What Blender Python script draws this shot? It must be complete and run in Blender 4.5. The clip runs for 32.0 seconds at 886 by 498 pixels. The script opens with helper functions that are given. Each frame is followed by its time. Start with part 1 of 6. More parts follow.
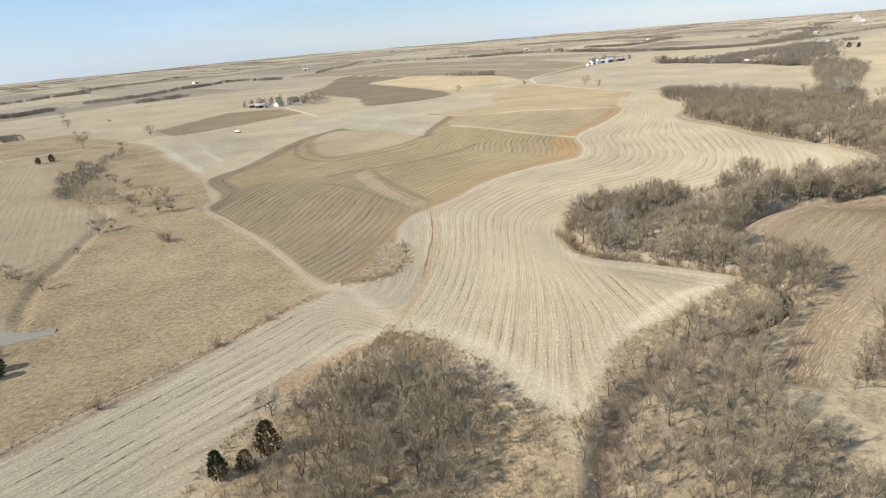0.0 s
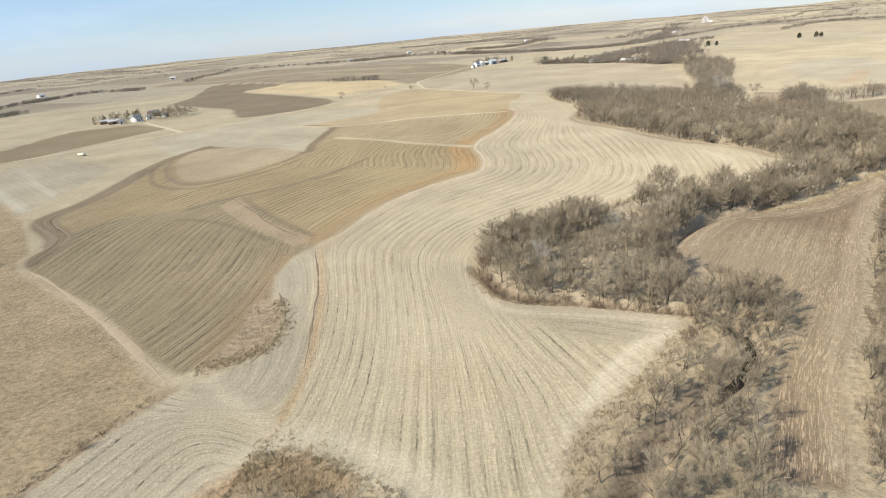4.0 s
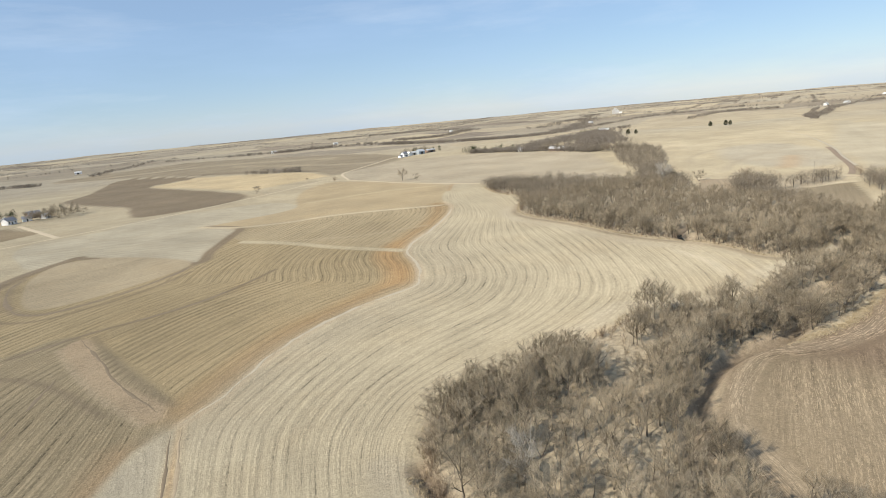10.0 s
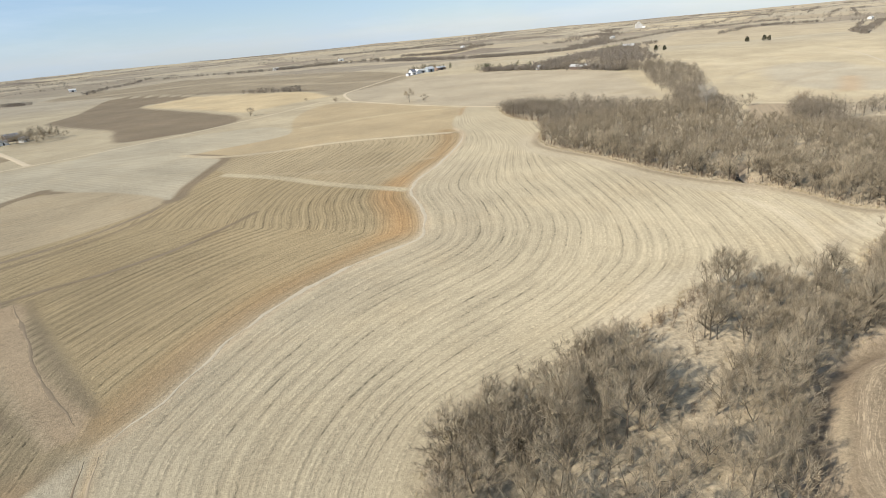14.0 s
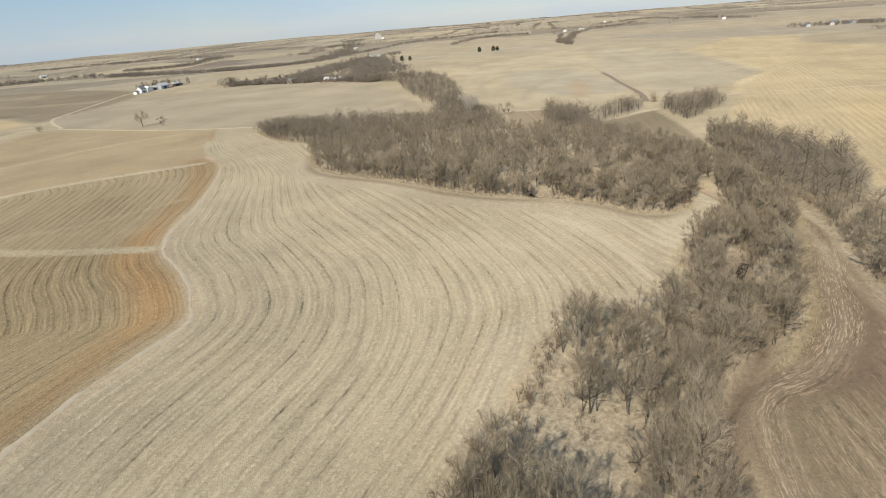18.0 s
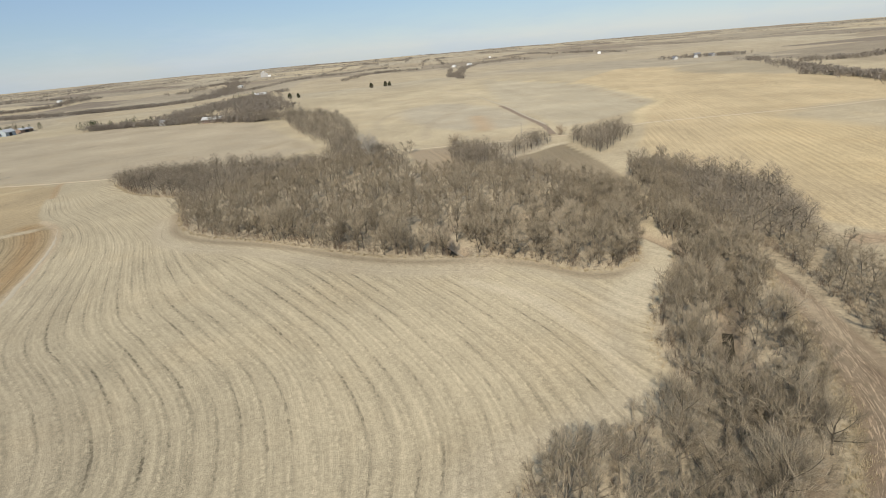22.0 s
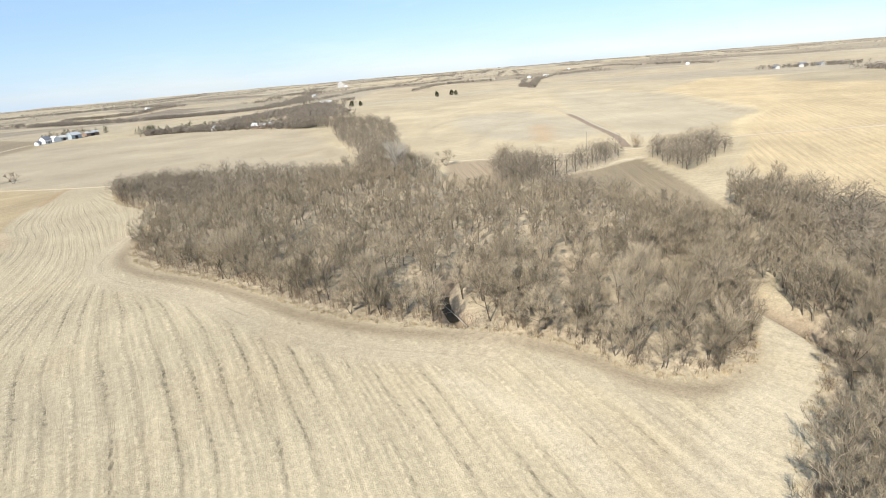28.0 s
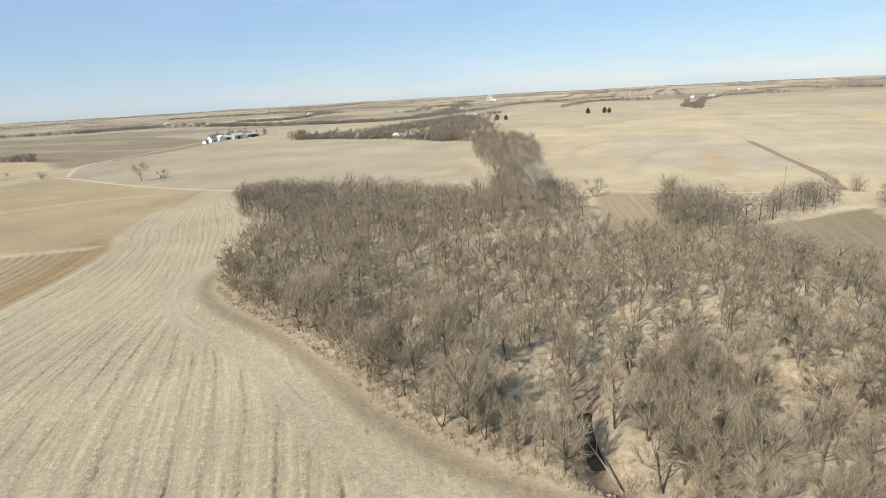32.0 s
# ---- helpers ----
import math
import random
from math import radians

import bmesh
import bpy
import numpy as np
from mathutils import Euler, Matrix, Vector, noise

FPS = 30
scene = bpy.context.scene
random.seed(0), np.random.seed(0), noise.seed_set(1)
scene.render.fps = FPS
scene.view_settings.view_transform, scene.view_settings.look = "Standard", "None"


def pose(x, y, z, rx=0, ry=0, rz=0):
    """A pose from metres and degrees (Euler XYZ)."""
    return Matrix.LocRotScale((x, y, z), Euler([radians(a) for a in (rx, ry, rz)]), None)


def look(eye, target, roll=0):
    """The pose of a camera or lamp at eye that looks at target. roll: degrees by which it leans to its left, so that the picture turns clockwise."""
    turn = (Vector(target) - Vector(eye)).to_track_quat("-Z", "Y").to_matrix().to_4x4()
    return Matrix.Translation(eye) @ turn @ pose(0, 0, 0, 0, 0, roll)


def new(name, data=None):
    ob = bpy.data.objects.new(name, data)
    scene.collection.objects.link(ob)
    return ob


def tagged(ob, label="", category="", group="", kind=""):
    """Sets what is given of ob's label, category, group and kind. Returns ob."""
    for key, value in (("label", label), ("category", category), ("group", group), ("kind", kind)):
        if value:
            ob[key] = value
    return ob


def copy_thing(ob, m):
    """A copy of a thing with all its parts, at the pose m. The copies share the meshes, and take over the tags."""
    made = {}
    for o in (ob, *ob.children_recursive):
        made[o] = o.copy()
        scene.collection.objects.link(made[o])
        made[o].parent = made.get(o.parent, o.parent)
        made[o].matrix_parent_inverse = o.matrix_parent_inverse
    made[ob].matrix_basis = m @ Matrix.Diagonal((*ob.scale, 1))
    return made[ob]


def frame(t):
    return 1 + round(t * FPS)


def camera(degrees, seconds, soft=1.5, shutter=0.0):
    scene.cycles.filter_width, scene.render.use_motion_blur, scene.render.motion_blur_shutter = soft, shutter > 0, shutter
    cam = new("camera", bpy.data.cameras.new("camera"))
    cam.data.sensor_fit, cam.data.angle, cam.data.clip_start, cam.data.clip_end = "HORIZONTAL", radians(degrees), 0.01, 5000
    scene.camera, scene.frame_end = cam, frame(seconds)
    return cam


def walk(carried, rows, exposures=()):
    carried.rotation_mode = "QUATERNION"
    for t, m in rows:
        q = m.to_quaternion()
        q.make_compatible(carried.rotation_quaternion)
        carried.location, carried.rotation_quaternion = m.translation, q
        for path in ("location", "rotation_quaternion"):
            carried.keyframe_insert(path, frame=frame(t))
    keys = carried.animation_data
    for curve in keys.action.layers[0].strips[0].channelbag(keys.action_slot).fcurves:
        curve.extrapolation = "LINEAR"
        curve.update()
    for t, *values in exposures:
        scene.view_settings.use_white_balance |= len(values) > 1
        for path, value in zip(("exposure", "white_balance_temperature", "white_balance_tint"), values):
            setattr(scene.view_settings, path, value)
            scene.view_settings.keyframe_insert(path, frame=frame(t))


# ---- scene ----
# Camera: a small drone gliding over farmland
cam = camera(76.02, 32.0, soft=0.8)
ROWS = [
    (0.0, 0.00, 0.00, 50.00, 69.07, 4.39, -1.96),
    (0.5, 0.31, 3.87, 49.93, 69.08, 4.29, -2.16),
    (1.0, 0.67, 7.74, 49.91, 69.07, 4.26, -2.34),
    (1.5, 1.04, 11.57, 49.98, 69.06, 4.24, -2.56),
    (2.0, 1.40, 15.33, 49.99, 69.02, 4.28, -3.22),
    (2.5, 1.82, 19.09, 49.90, 68.95, 4.36, -4.74),
    (3.0, 2.33, 22.87, 49.69, 68.78, 4.53, -7.76),
    (3.5, 2.92, 26.71, 49.42, 68.58, 4.75, -10.96),
    (5.5, 5.63, 42.59, 48.51, 68.20, 5.09, -18.56),
    (6.0, 6.47, 46.74, 48.18, 68.07, 5.20, -20.96),
    (6.5, 7.39, 50.91, 47.75, 68.12, 5.24, -21.35),
    (7.0, 8.41, 54.77, 47.49, 68.21, 5.30, -21.11),
    (7.5, 9.59, 58.49, 47.32, 68.29, 5.28, -20.60),
    (8.0, 10.89, 62.13, 47.18, 68.40, 5.25, -20.17),
    (8.5, 12.31, 65.87, 47.19, 68.41, 5.24, -19.99),
    (9.0, 13.81, 69.76, 47.38, 71.79, 5.31, -20.22),
    (9.5, 15.03, 73.38, 47.06, 76.31, 5.21, -20.37),
    (10.0, 16.36, 77.07, 46.73, 76.35, 5.18, -20.43),
    (10.5, 17.77, 80.79, 46.40, 76.41, 5.20, -20.35),
    (11.0, 19.18, 84.47, 46.04, 76.45, 5.22, -20.38),
    (11.5, 20.68, 88.26, 45.73, 74.98, 5.23, -20.50),
    (12.0, 22.26, 92.12, 45.39, 74.85, 5.24, -20.43),
    (12.5, 23.79, 95.99, 45.12, 71.66, 5.26, -20.14),
    (13.0, 25.25, 99.82, 44.85, 71.65, 5.22, -19.63),
    (13.5, 26.49, 103.63, 44.83, 68.87, 5.17, -19.15),
    (15.5, 29.92, 118.70, 45.81, 68.49, 4.01, -24.06),
    (16.0, 30.82, 122.23, 45.90, 68.20, 4.15, -28.39),
    (16.5, 31.84, 125.59, 45.86, 67.94, 4.22, -32.85),
    (17.0, 33.02, 128.92, 45.71, 67.71, 4.30, -37.06),
    (17.5, 34.40, 132.23, 45.50, 67.57, 4.39, -41.06),
    (18.0, 36.11, 135.43, 45.29, 67.52, 4.42, -43.63),
    (18.5, 38.10, 138.56, 45.18, 67.47, 4.36, -44.63),
    (19.0, 40.34, 141.63, 45.07, 67.45, 4.34, -45.38),
    (19.5, 42.80, 144.62, 44.92, 68.55, 4.42, -46.03),
    (20.0, 45.44, 147.59, 44.64, 70.14, 4.45, -47.20),
    (20.5, 48.32, 150.54, 44.32, 70.07, 4.49, -48.62),
    (21.0, 51.50, 153.39, 43.93, 70.04, 4.58, -50.55),
    (21.5, 54.76, 156.11, 43.43, 69.97, 4.66, -52.71),
    (22.0, 58.08, 158.64, 42.85, 69.97, 4.74, -54.25),
    (22.5, 61.45, 161.04, 42.17, 69.90, 4.80, -56.45),
    (23.0, 64.91, 163.31, 41.43, 69.75, 4.85, -59.80),
    (23.5, 68.52, 165.40, 40.70, 69.62, 5.04, -62.55),
    (24.0, 72.27, 167.30, 39.95, 69.61, 5.18, -63.84),
    (24.5, 76.13, 168.79, 39.12, 69.64, 5.28, -64.91),
    (26.5, 92.31, 171.75, 35.26, 70.22, 5.22, -63.01),
    (27.0, 96.07, 173.21, 34.50, 70.80, 5.15, -57.78),
    (27.5, 99.76, 175.09, 33.88, 71.33, 4.97, -52.23),
    (28.0, 103.39, 177.20, 33.30, 71.85, 4.67, -46.53),
    (28.5, 106.87, 179.47, 32.63, 72.26, 4.41, -42.21),
    (29.0, 110.14, 182.08, 31.96, 72.69, 4.02, -36.82),
    (29.5, 113.21, 185.07, 31.42, 72.99, 3.61, -32.05),
    (30.0, 116.04, 188.21, 31.17, 73.26, 3.12, -27.66),
    (30.5, 118.62, 191.45, 31.14, 73.33, 2.90, -27.33),
    (31.0, 120.97, 194.75, 31.21, 73.32, 2.87, -28.87),
    (31.5, 123.14, 198.03, 31.39, 73.29, 2.92, -30.47),
    (32.0, 125.24, 201.25, 31.72, 74.20, 3.07, -32.00),]
EXPOSURES = [(0.0, 0.3, 6500, 10), (3.0, 0.31, 6500, 10), (6.0, 0.23, 6500, 10), (8.0, 0.10, 6480, 10), (13.0, 0.18, 6480, 10), (16.0, 0.14, 6500, 10), (18.0, -0.12, 6600, 10), (19.0, -0.25, 6650, 11), (21.0, -0.23, 6600, 10), (22.0, -0.18, 6550, 10), (24.5, 0.14, 6450, 10), (28.0, 0.42, 6300, 10), (30.0, 0.22, 6380, 10), (31.0, 0.1, 6420, 10), (32.0, 0.16, 6420, 10)]
walk(cam, [(t, pose(*row)) for t, *row in ROWS], EXPOSURES)

# ---------------------------------------------------------------- light
SUN_AZ, SUN_EL = radians(251), radians(36)
world = bpy.data.worlds.new("sky")
scene.world = world
world.use_nodes = True
wn, wl = world.node_tree.nodes, world.node_tree.links
sky = wn.new("ShaderNodeTexSky")
sky.sky_type = "NISHITA"
sky.sun_disc = False
sky.sun_elevation, sky.sun_rotation = SUN_EL, SUN_AZ
sky.altitude, sky.air_density, sky.dust_density, sky.ozone_density = 0, 1.0, 0.0, 5.0
wn["Background"].inputs["Strength"].default_value = 0.094
# thin high haze evens out the blue
haze = wn.new("ShaderNodeMix")
haze.data_type = "RGBA"
haze.inputs[0].default_value, haze.inputs[7].default_value = 0.5, (4.6, 6.4, 9.0, 1)
wl.new(sky.outputs[0], haze.inputs[6])
# faint cirrus
way = wn.new("ShaderNodeTexCoord")
stretch = wn.new("ShaderNodeMapping")
stretch.inputs["Scale"].default_value = (1.2, 1.6, 7.0)
wisps = wn.new("ShaderNodeTexNoise")
wisps.inputs["Scale"].default_value, wisps.inputs["Detail"].default_value, wisps.inputs["Roughness"].default_value = 1.7, 6, 0.6
veil = wn.new("ShaderNodeMapRange")
for socket, value in zip(veil.inputs, (0, 0.45, 0.75, 0.46, 0.68)):
    socket.default_value = value
wl.new(way.outputs["Generated"], stretch.inputs[0])
wl.new(stretch.outputs[0], wisps.inputs["Vector"])
wl.new(wisps.outputs[0], veil.inputs[0])
wl.new(veil.outputs[0], haze.inputs[0])
drawn = wn.new("ShaderNodeMapping")
drawn.inputs["Scale"].default_value, drawn.inputs["Rotation"].default_value = (1.5, 3.4, 11.0), (0.1, 0.15, 0.6)
streaks = wn.new("ShaderNodeTexNoise")
streaks.inputs["Scale"].default_value, streaks.inputs["Detail"].default_value, streaks.inputs["Roughness"].default_value = 1.1, 7, 0.62
thin = wn.new("ShaderNodeMapRange")
for socket, value in zip(thin.inputs, (0, 0.52, 0.82, 0.0, 0.28)):
    socket.default_value = value
cloud = wn.new("ShaderNodeMix")
cloud.data_type = "RGBA"
cloud.inputs[7].default_value = (9.0, 9.6, 10.4, 1)
wl.new(way.outputs["Generated"], drawn.inputs[0])
wl.new(drawn.outputs[0], streaks.inputs["Vector"])
wl.new(streaks.outputs[0], thin.inputs[0])
wl.new(thin.outputs[0], cloud.inputs[0])
wl.new(haze.outputs[2], cloud.inputs[6])
wl.new(cloud.outputs[2], wn["Background"].inputs["Color"])
sun = new("sun", bpy.data.lights.new("sun", "SUN"))
sun.data.energy, sun.data.angle, sun.data.color = 5.0, radians(0.53), (1.0, 0.93, 0.81)
sun_way = Vector((math.sin(SUN_AZ) * math.cos(SUN_EL), math.cos(SUN_AZ) * math.cos(SUN_EL), math.sin(SUN_EL)))
sun.matrix_world = look(sun_way * 300, (0, 0, 0))


# ---------------------------------------------------------------- materials
class Nodes:
    """Short notation for node trees."""

    def __init__(self, name, rough=0.9, spec=0.2):
        self.mat = bpy.data.materials.new(name)
        self.mat.use_nodes = True
        self.n, self.l = self.mat.node_tree.nodes, self.mat.node_tree.links
        self.out = self.n["Principled BSDF"]
        self.out.inputs["Roughness"].default_value = rough
        self.out.inputs["Specular IOR Level"].default_value = spec

    def put(self, socket, value):
        if isinstance(value, (int, float, tuple)):
            socket.default_value = value if not isinstance(value, tuple) or len(value) == len(socket.default_value) else (*value, 1)
        else:
            self.l.new(value, socket)

    def math(self, op, a, b=0.0, c=0.0):
        n = self.n.new("ShaderNodeMath")
        n.operation = op
        for s, v in zip(n.inputs, (a, b, c)):
            self.put(s, v)
        return n.outputs[0]

    def attr(self, name, out="Fac"):
        n = self.n.new("ShaderNodeAttribute")
        n.attribute_name = name
        return n.outputs[out]

    def place(self):
        return self.n.new("ShaderNodeNewGeometry").outputs["Position"]

    def noise(self, vector, scale, detail=3.0, rough=0.55, out=0):
        n = self.n.new("ShaderNodeTexNoise")
        n.inputs["Scale"].default_value, n.inputs["Detail"].default_value, n.inputs["Roughness"].default_value = scale, detail, rough
        self.put(n.inputs["Vector"], vector)
        return n.outputs[out]

    def xyz(self, x, y, z):
        n = self.n.new("ShaderNodeCombineXYZ")
        for s, v in zip(n.inputs, (x, y, z)):
            self.put(s, v)
        return n.outputs[0]

    def split(self, vector):
        n = self.n.new("ShaderNodeSeparateXYZ")
        self.put(n.inputs[0], vector)
        return n.outputs

    def span(self, value, a, b, c, d, smooth=False):
        n = self.n.new("ShaderNodeMapRange")
        n.interpolation_type = "SMOOTHSTEP" if smooth else "LINEAR"
        for s, v in zip(n.inputs, (value, a, b, c, d)):
            self.put(s, v)
        return n.outputs[0]

    def mix(self, fac, a, b, kind="MIX"):
        n = self.n.new("ShaderNodeMix")
        n.data_type, n.blend_type = "RGBA", kind
        for s, v in zip((n.inputs[0], n.inputs[6], n.inputs[7]), (fac, a, b)):
            self.put(s, v)
        return n.outputs[2]

    def scaled(self, colour, factor):
        n = self.n.new("ShaderNodeVectorMath")
        n.operation = "SCALE"
        self.put(n.inputs[0], colour)
        self.put(n.inputs["Scale"], factor)
        return n.outputs[0]

    def ramp(self, fac, *stops):
        n = self.n.new("ShaderNodeValToRGB")
        while len(n.color_ramp.elements) < len(stops):
            n.color_ramp.elements.new(0.5)
        for e, (at, c) in zip(n.color_ramp.elements, stops):
            e.position, e.color = at, (*c, 1)
        self.put(n.inputs[0], fac)
        return n.outputs[0]

    def bump(self, height, strength, distance):
        n = self.n.new("ShaderNodeBump")
        n.inputs["Strength"].default_value, n.inputs["Distance"].default_value = strength, distance
        self.put(n.inputs["Height"], height)
        self.l.new(n.outputs[0], self.out.inputs["Normal"])

    def colour(self, value):
        self.put(self.out.inputs["Base Color"], value)
        return self.mat


def land_material():
    """Soil, stubble and dry grass: the field's own tint, streaked along its crop rows, mottled, with a far patchwork."""
    k = Nodes("land", 0.95, 0.1)
    k.out.inputs["Diffuse Roughness"].default_value = 0.35
    at = k.place()
    x, y, _ = k.split(at)
    u, rows, tuft, far = k.attr("rowu"), k.attr("rowk"), k.attr("tuft"), k.attr("far")
    # passes of the combine, long thin streaks, drilled rows, broken dark lines of residue with pale straw beside them
    wide = k.noise(k.xyz(k.math("MULTIPLY", u, 0.42), k.math("MULTIPLY", x, 0.012), k.math("MULTIPLY", y, 0.012)), 1.0, 4, 0.6)
    fine = k.noise(k.xyz(k.math("MULTIPLY", u, 2.0), k.math("MULTIPLY", x, 0.07), k.math("MULTIPLY", y, 0.07)), 1.0, 3, 0.65)
    waver = k.math("MULTIPLY_ADD", k.noise(at, 0.05, 1), 1.0, u)
    drill = k.math("MULTIPLY", k.math("SINE", k.math("MULTIPLY", waver, 2 * math.pi / 0.9)), k.span(k.noise(at, 0.35, 2), 0.4, 0.65, 0.0, 0.07))
    turn = k.math("MULTIPLY", waver, 2 * math.pi / 2.7)
    ragged = k.math("MULTIPLY_ADD", k.math("SUBTRACT", k.noise(at, 0.9, 4, 0.75), 0.5), 2.0, turn)
    band = k.math("MULTIPLY", k.math("COSINE", k.math("ADD", k.math("MULTIPLY_ADD", k.noise(at, 0.3, 3), 2.5, turn), 2.6)), k.span(k.noise(at, 0.03, 2), 0.3, 0.7, 0.02, 0.11))
    crest = k.span(k.math("COSINE", ragged), 0.85, 0.98, 0.0, 1.0, True)
    ridge = k.span(k.math("COSINE", k.math("ADD", ragged, 1.25)), 0.74, 0.98, 0.0, 0.20, True)
    lots = k.noise(k.xyz(k.math("MULTIPLY", u, 0.37), k.math("MULTIPLY", x, 0.06), k.math("MULTIPLY", y, 0.06)), 1.0, 3, 0.65)
    broken = k.span(lots, 0.44, 0.62, 0.10, 1.0, True)
    crumb = k.span(k.noise(at, 1.1, 4, 0.75), 0.44, 0.58, 0.0, 1.0, True)
    dash = k.math("MULTIPLY", k.math("MULTIPLY", crest, broken), crumb)
    straw = k.math("MULTIPLY", k.math("MULTIPLY", ridge, k.span(lots, 0.62, 0.42, 0.35, 1.0, True)), crumb)
    row_tone = k.math("ADD", k.math("ADD", k.span(wide, 0.3, 0.7, -0.06, 0.06), k.span(fine, 0.3, 0.7, -0.11, 0.11)), k.math("ADD", k.math("ADD", drill, band), straw))
    row_tone = k.math("SUBTRACT", row_tone, k.math("MULTIPLY", dash, k.math("MAXIMUM", k.attr("dash"), 0.0)))
    # loose straw blown into thin broken streaks over bare soil
    wisp = k.noise(k.xyz(k.math("MULTIPLY_ADD", k.noise(at, 0.25, 2), 1.2, k.math("MULTIPLY", u, 4.6)), k.math("MULTIPLY", x, 0.40), k.math("MULTIPLY", y, 0.40)), 1.0, 3, 0.7)
    wisps = k.math("MULTIPLY", k.span(wisp, 0.51, 0.60, 0.0, 1.0, True), k.span(k.noise(at, 0.06, 3), 0.35, 0.60, 0.25, 1.0, True))
    row_tone = k.math("ADD", row_tone, k.math("MULTIPLY", wisps, k.math("MULTIPLY", k.math("MINIMUM", k.attr("dash"), 0.0), -0.40)))
    row_tone = k.math("MULTIPLY", row_tone, rows)
    # grass: tufts and bare specks
    tufts = k.span(k.noise(k.xyz(x, k.math("MULTIPLY", y, 1.0), 0.0), 0.85, 5, 0.7), 0.30, 0.70, -0.36, 0.36)
    patch = k.span(k.noise(at, 0.11, 4, 0.6), 0.3, 0.7, -0.16, 0.16)
    tuft_tone = k.math("MULTIPLY", k.math("ADD", tufts, patch), tuft)
    # soil at four scales everywhere
    broad = k.math("ADD", k.span(k.noise(at, 0.022, 4, 0.6), 0.3, 0.7, -0.13, 0.13), k.span(k.noise(k.xyz(k.math("MULTIPLY", u, 0.09), k.math("MULTIPLY", x, 0.006), k.math("MULTIPLY", y, 0.006)), 1.0, 3, 0.6), 0.3, 0.7, -0.03, 0.03))
    grain = k.math("ADD", k.span(k.noise(at, 2.2, 4, 0.75), 0.3, 0.7, -0.21, 0.21), k.math("ADD", k.span(k.noise(at, 6.5, 2, 0.6), 0.3, 0.7, -0.12, 0.12), k.span(k.noise(at, 4.5, 2, 0.6), 0.60, 0.72, 0.0, 0.18, True)))
    tone = k.math("MAXIMUM", k.math("ADD", k.math("ADD", row_tone, tuft_tone), k.math("ADD", k.math("ADD", broad, grain), 1.0)), 0.25)
    # far off: sections of stubble, pasture and ploughed land
    v = k.n.new("ShaderNodeTexVoronoi")
    v.distance, v.inputs["Scale"].default_value, v.inputs["Randomness"].default_value = "CHEBYCHEV", 0.0031, 0.85
    turned = k.xyz(k.math("ADD", k.math("MULTIPLY", x, 0.77), k.math("MULTIPLY", y, 0.64)), k.math("SUBTRACT", k.math("MULTIPLY", y, 0.77), k.math("MULTIPLY", x, 0.64)), 0.0)
    k.put(v.inputs["Vector"], turned)
    lot, _, _ = k.split(v.outputs["Color"])
    section = k.ramp(lot, (0.0, (0.37, 0.305, 0.205)), (0.22, (0.33, 0.28, 0.20)), (0.40, (0.42, 0.345, 0.225)), (0.52, (0.21, 0.17, 0.125)), (0.62, (0.38, 0.325, 0.23)), (0.74, (0.25, 0.205, 0.145)), (0.86, (0.40, 0.34, 0.235)), (1.0, (0.29, 0.245, 0.175)))
    base = k.mix(far, k.attr("tint", "Color"), section)
    # reddish soil where residue is thin
    hue = k.mix(k.span(k.noise(at, 0.05, 3, 0.6), 0.45, 0.75, 0.0, 0.22, True), base, k.mix(1.0, base, (1.06, 0.97, 0.86), "MULTIPLY"))
    k.bump(k.math("ADD", k.math("MULTIPLY", tone, 1.0), k.noise(at, 1.3, 5, 0.75)), 0.5, 0.2)
    return k.colour(k.scaled(hue, tone))


def bark_material(name, dark, light, rough=0.9):
    k = Nodes(name, rough, 0.15)
    at = k.place()
    lot = k.n.new("ShaderNodeObjectInfo").outputs["Random"]
    grain = k.noise(at, 6.0, 4, 0.65)
    island = k.n.new("ShaderNodeNewGeometry").outputs["Random Per Island"]
    tone = k.math("ADD", k.math("ADD", k.math("MULTIPLY", lot, 0.40), k.math("MULTIPLY", island, 0.42)), k.math("MULTIPLY", k.noise(at, 0.16, 3, 0.7), 0.7))
    c = k.mix(k.span(tone, 0.36, 1.12, 0.0, 1.0), dark, light)
    return k.colour(k.scaled(c, k.span(grain, 0.3, 0.7, 0.75, 1.25)))


def plain_material(name, colour, rough=0.7, metal=0.0, vary=0.12, scale=1.5, spec=0.3):
    k = Nodes(name, rough, spec)
    at = k.place()
    k.out.inputs["Metallic"].default_value = metal
    tone = k.math("ADD", k.math("MULTIPLY", k.noise(at, scale, 4, 0.6), vary * 2), k.math("MULTIPLY", k.noise(at, scale * 8, 2), vary))
    return k.colour(k.scaled(k.mix(0.0, (*colour, 1), (*colour, 1)), k.math("ADD", tone, 1 - 1.5 * vary)))


LAND = land_material()
BARK = bark_material("bark", (0.045, 0.036, 0.026), (0.24, 0.20, 0.152))
TWIG = bark_material("twigs", (0.110, 0.088, 0.058), (0.47, 0.388, 0.272))
COPSE = bark_material("copse twigs", (0.105, 0.085, 0.061), (0.40, 0.335, 0.248))
BELT = bark_material("far twigs", (0.105, 0.089, 0.071), (0.25, 0.212, 0.168))
DULL_ROOF = plain_material("weathered pale sheet", (0.50, 0.49, 0.46), 0.8)
SILVER = bark_material("pale bark", (0.34, 0.31, 0.26), (0.52, 0.48, 0.42))
SILVER_TWIG = bark_material("pale twigs", (0.30, 0.27, 0.22), (0.46, 0.42, 0.36))
CEDAR = bark_material("cedar foliage", (0.026, 0.034, 0.014), (0.07, 0.075, 0.03))
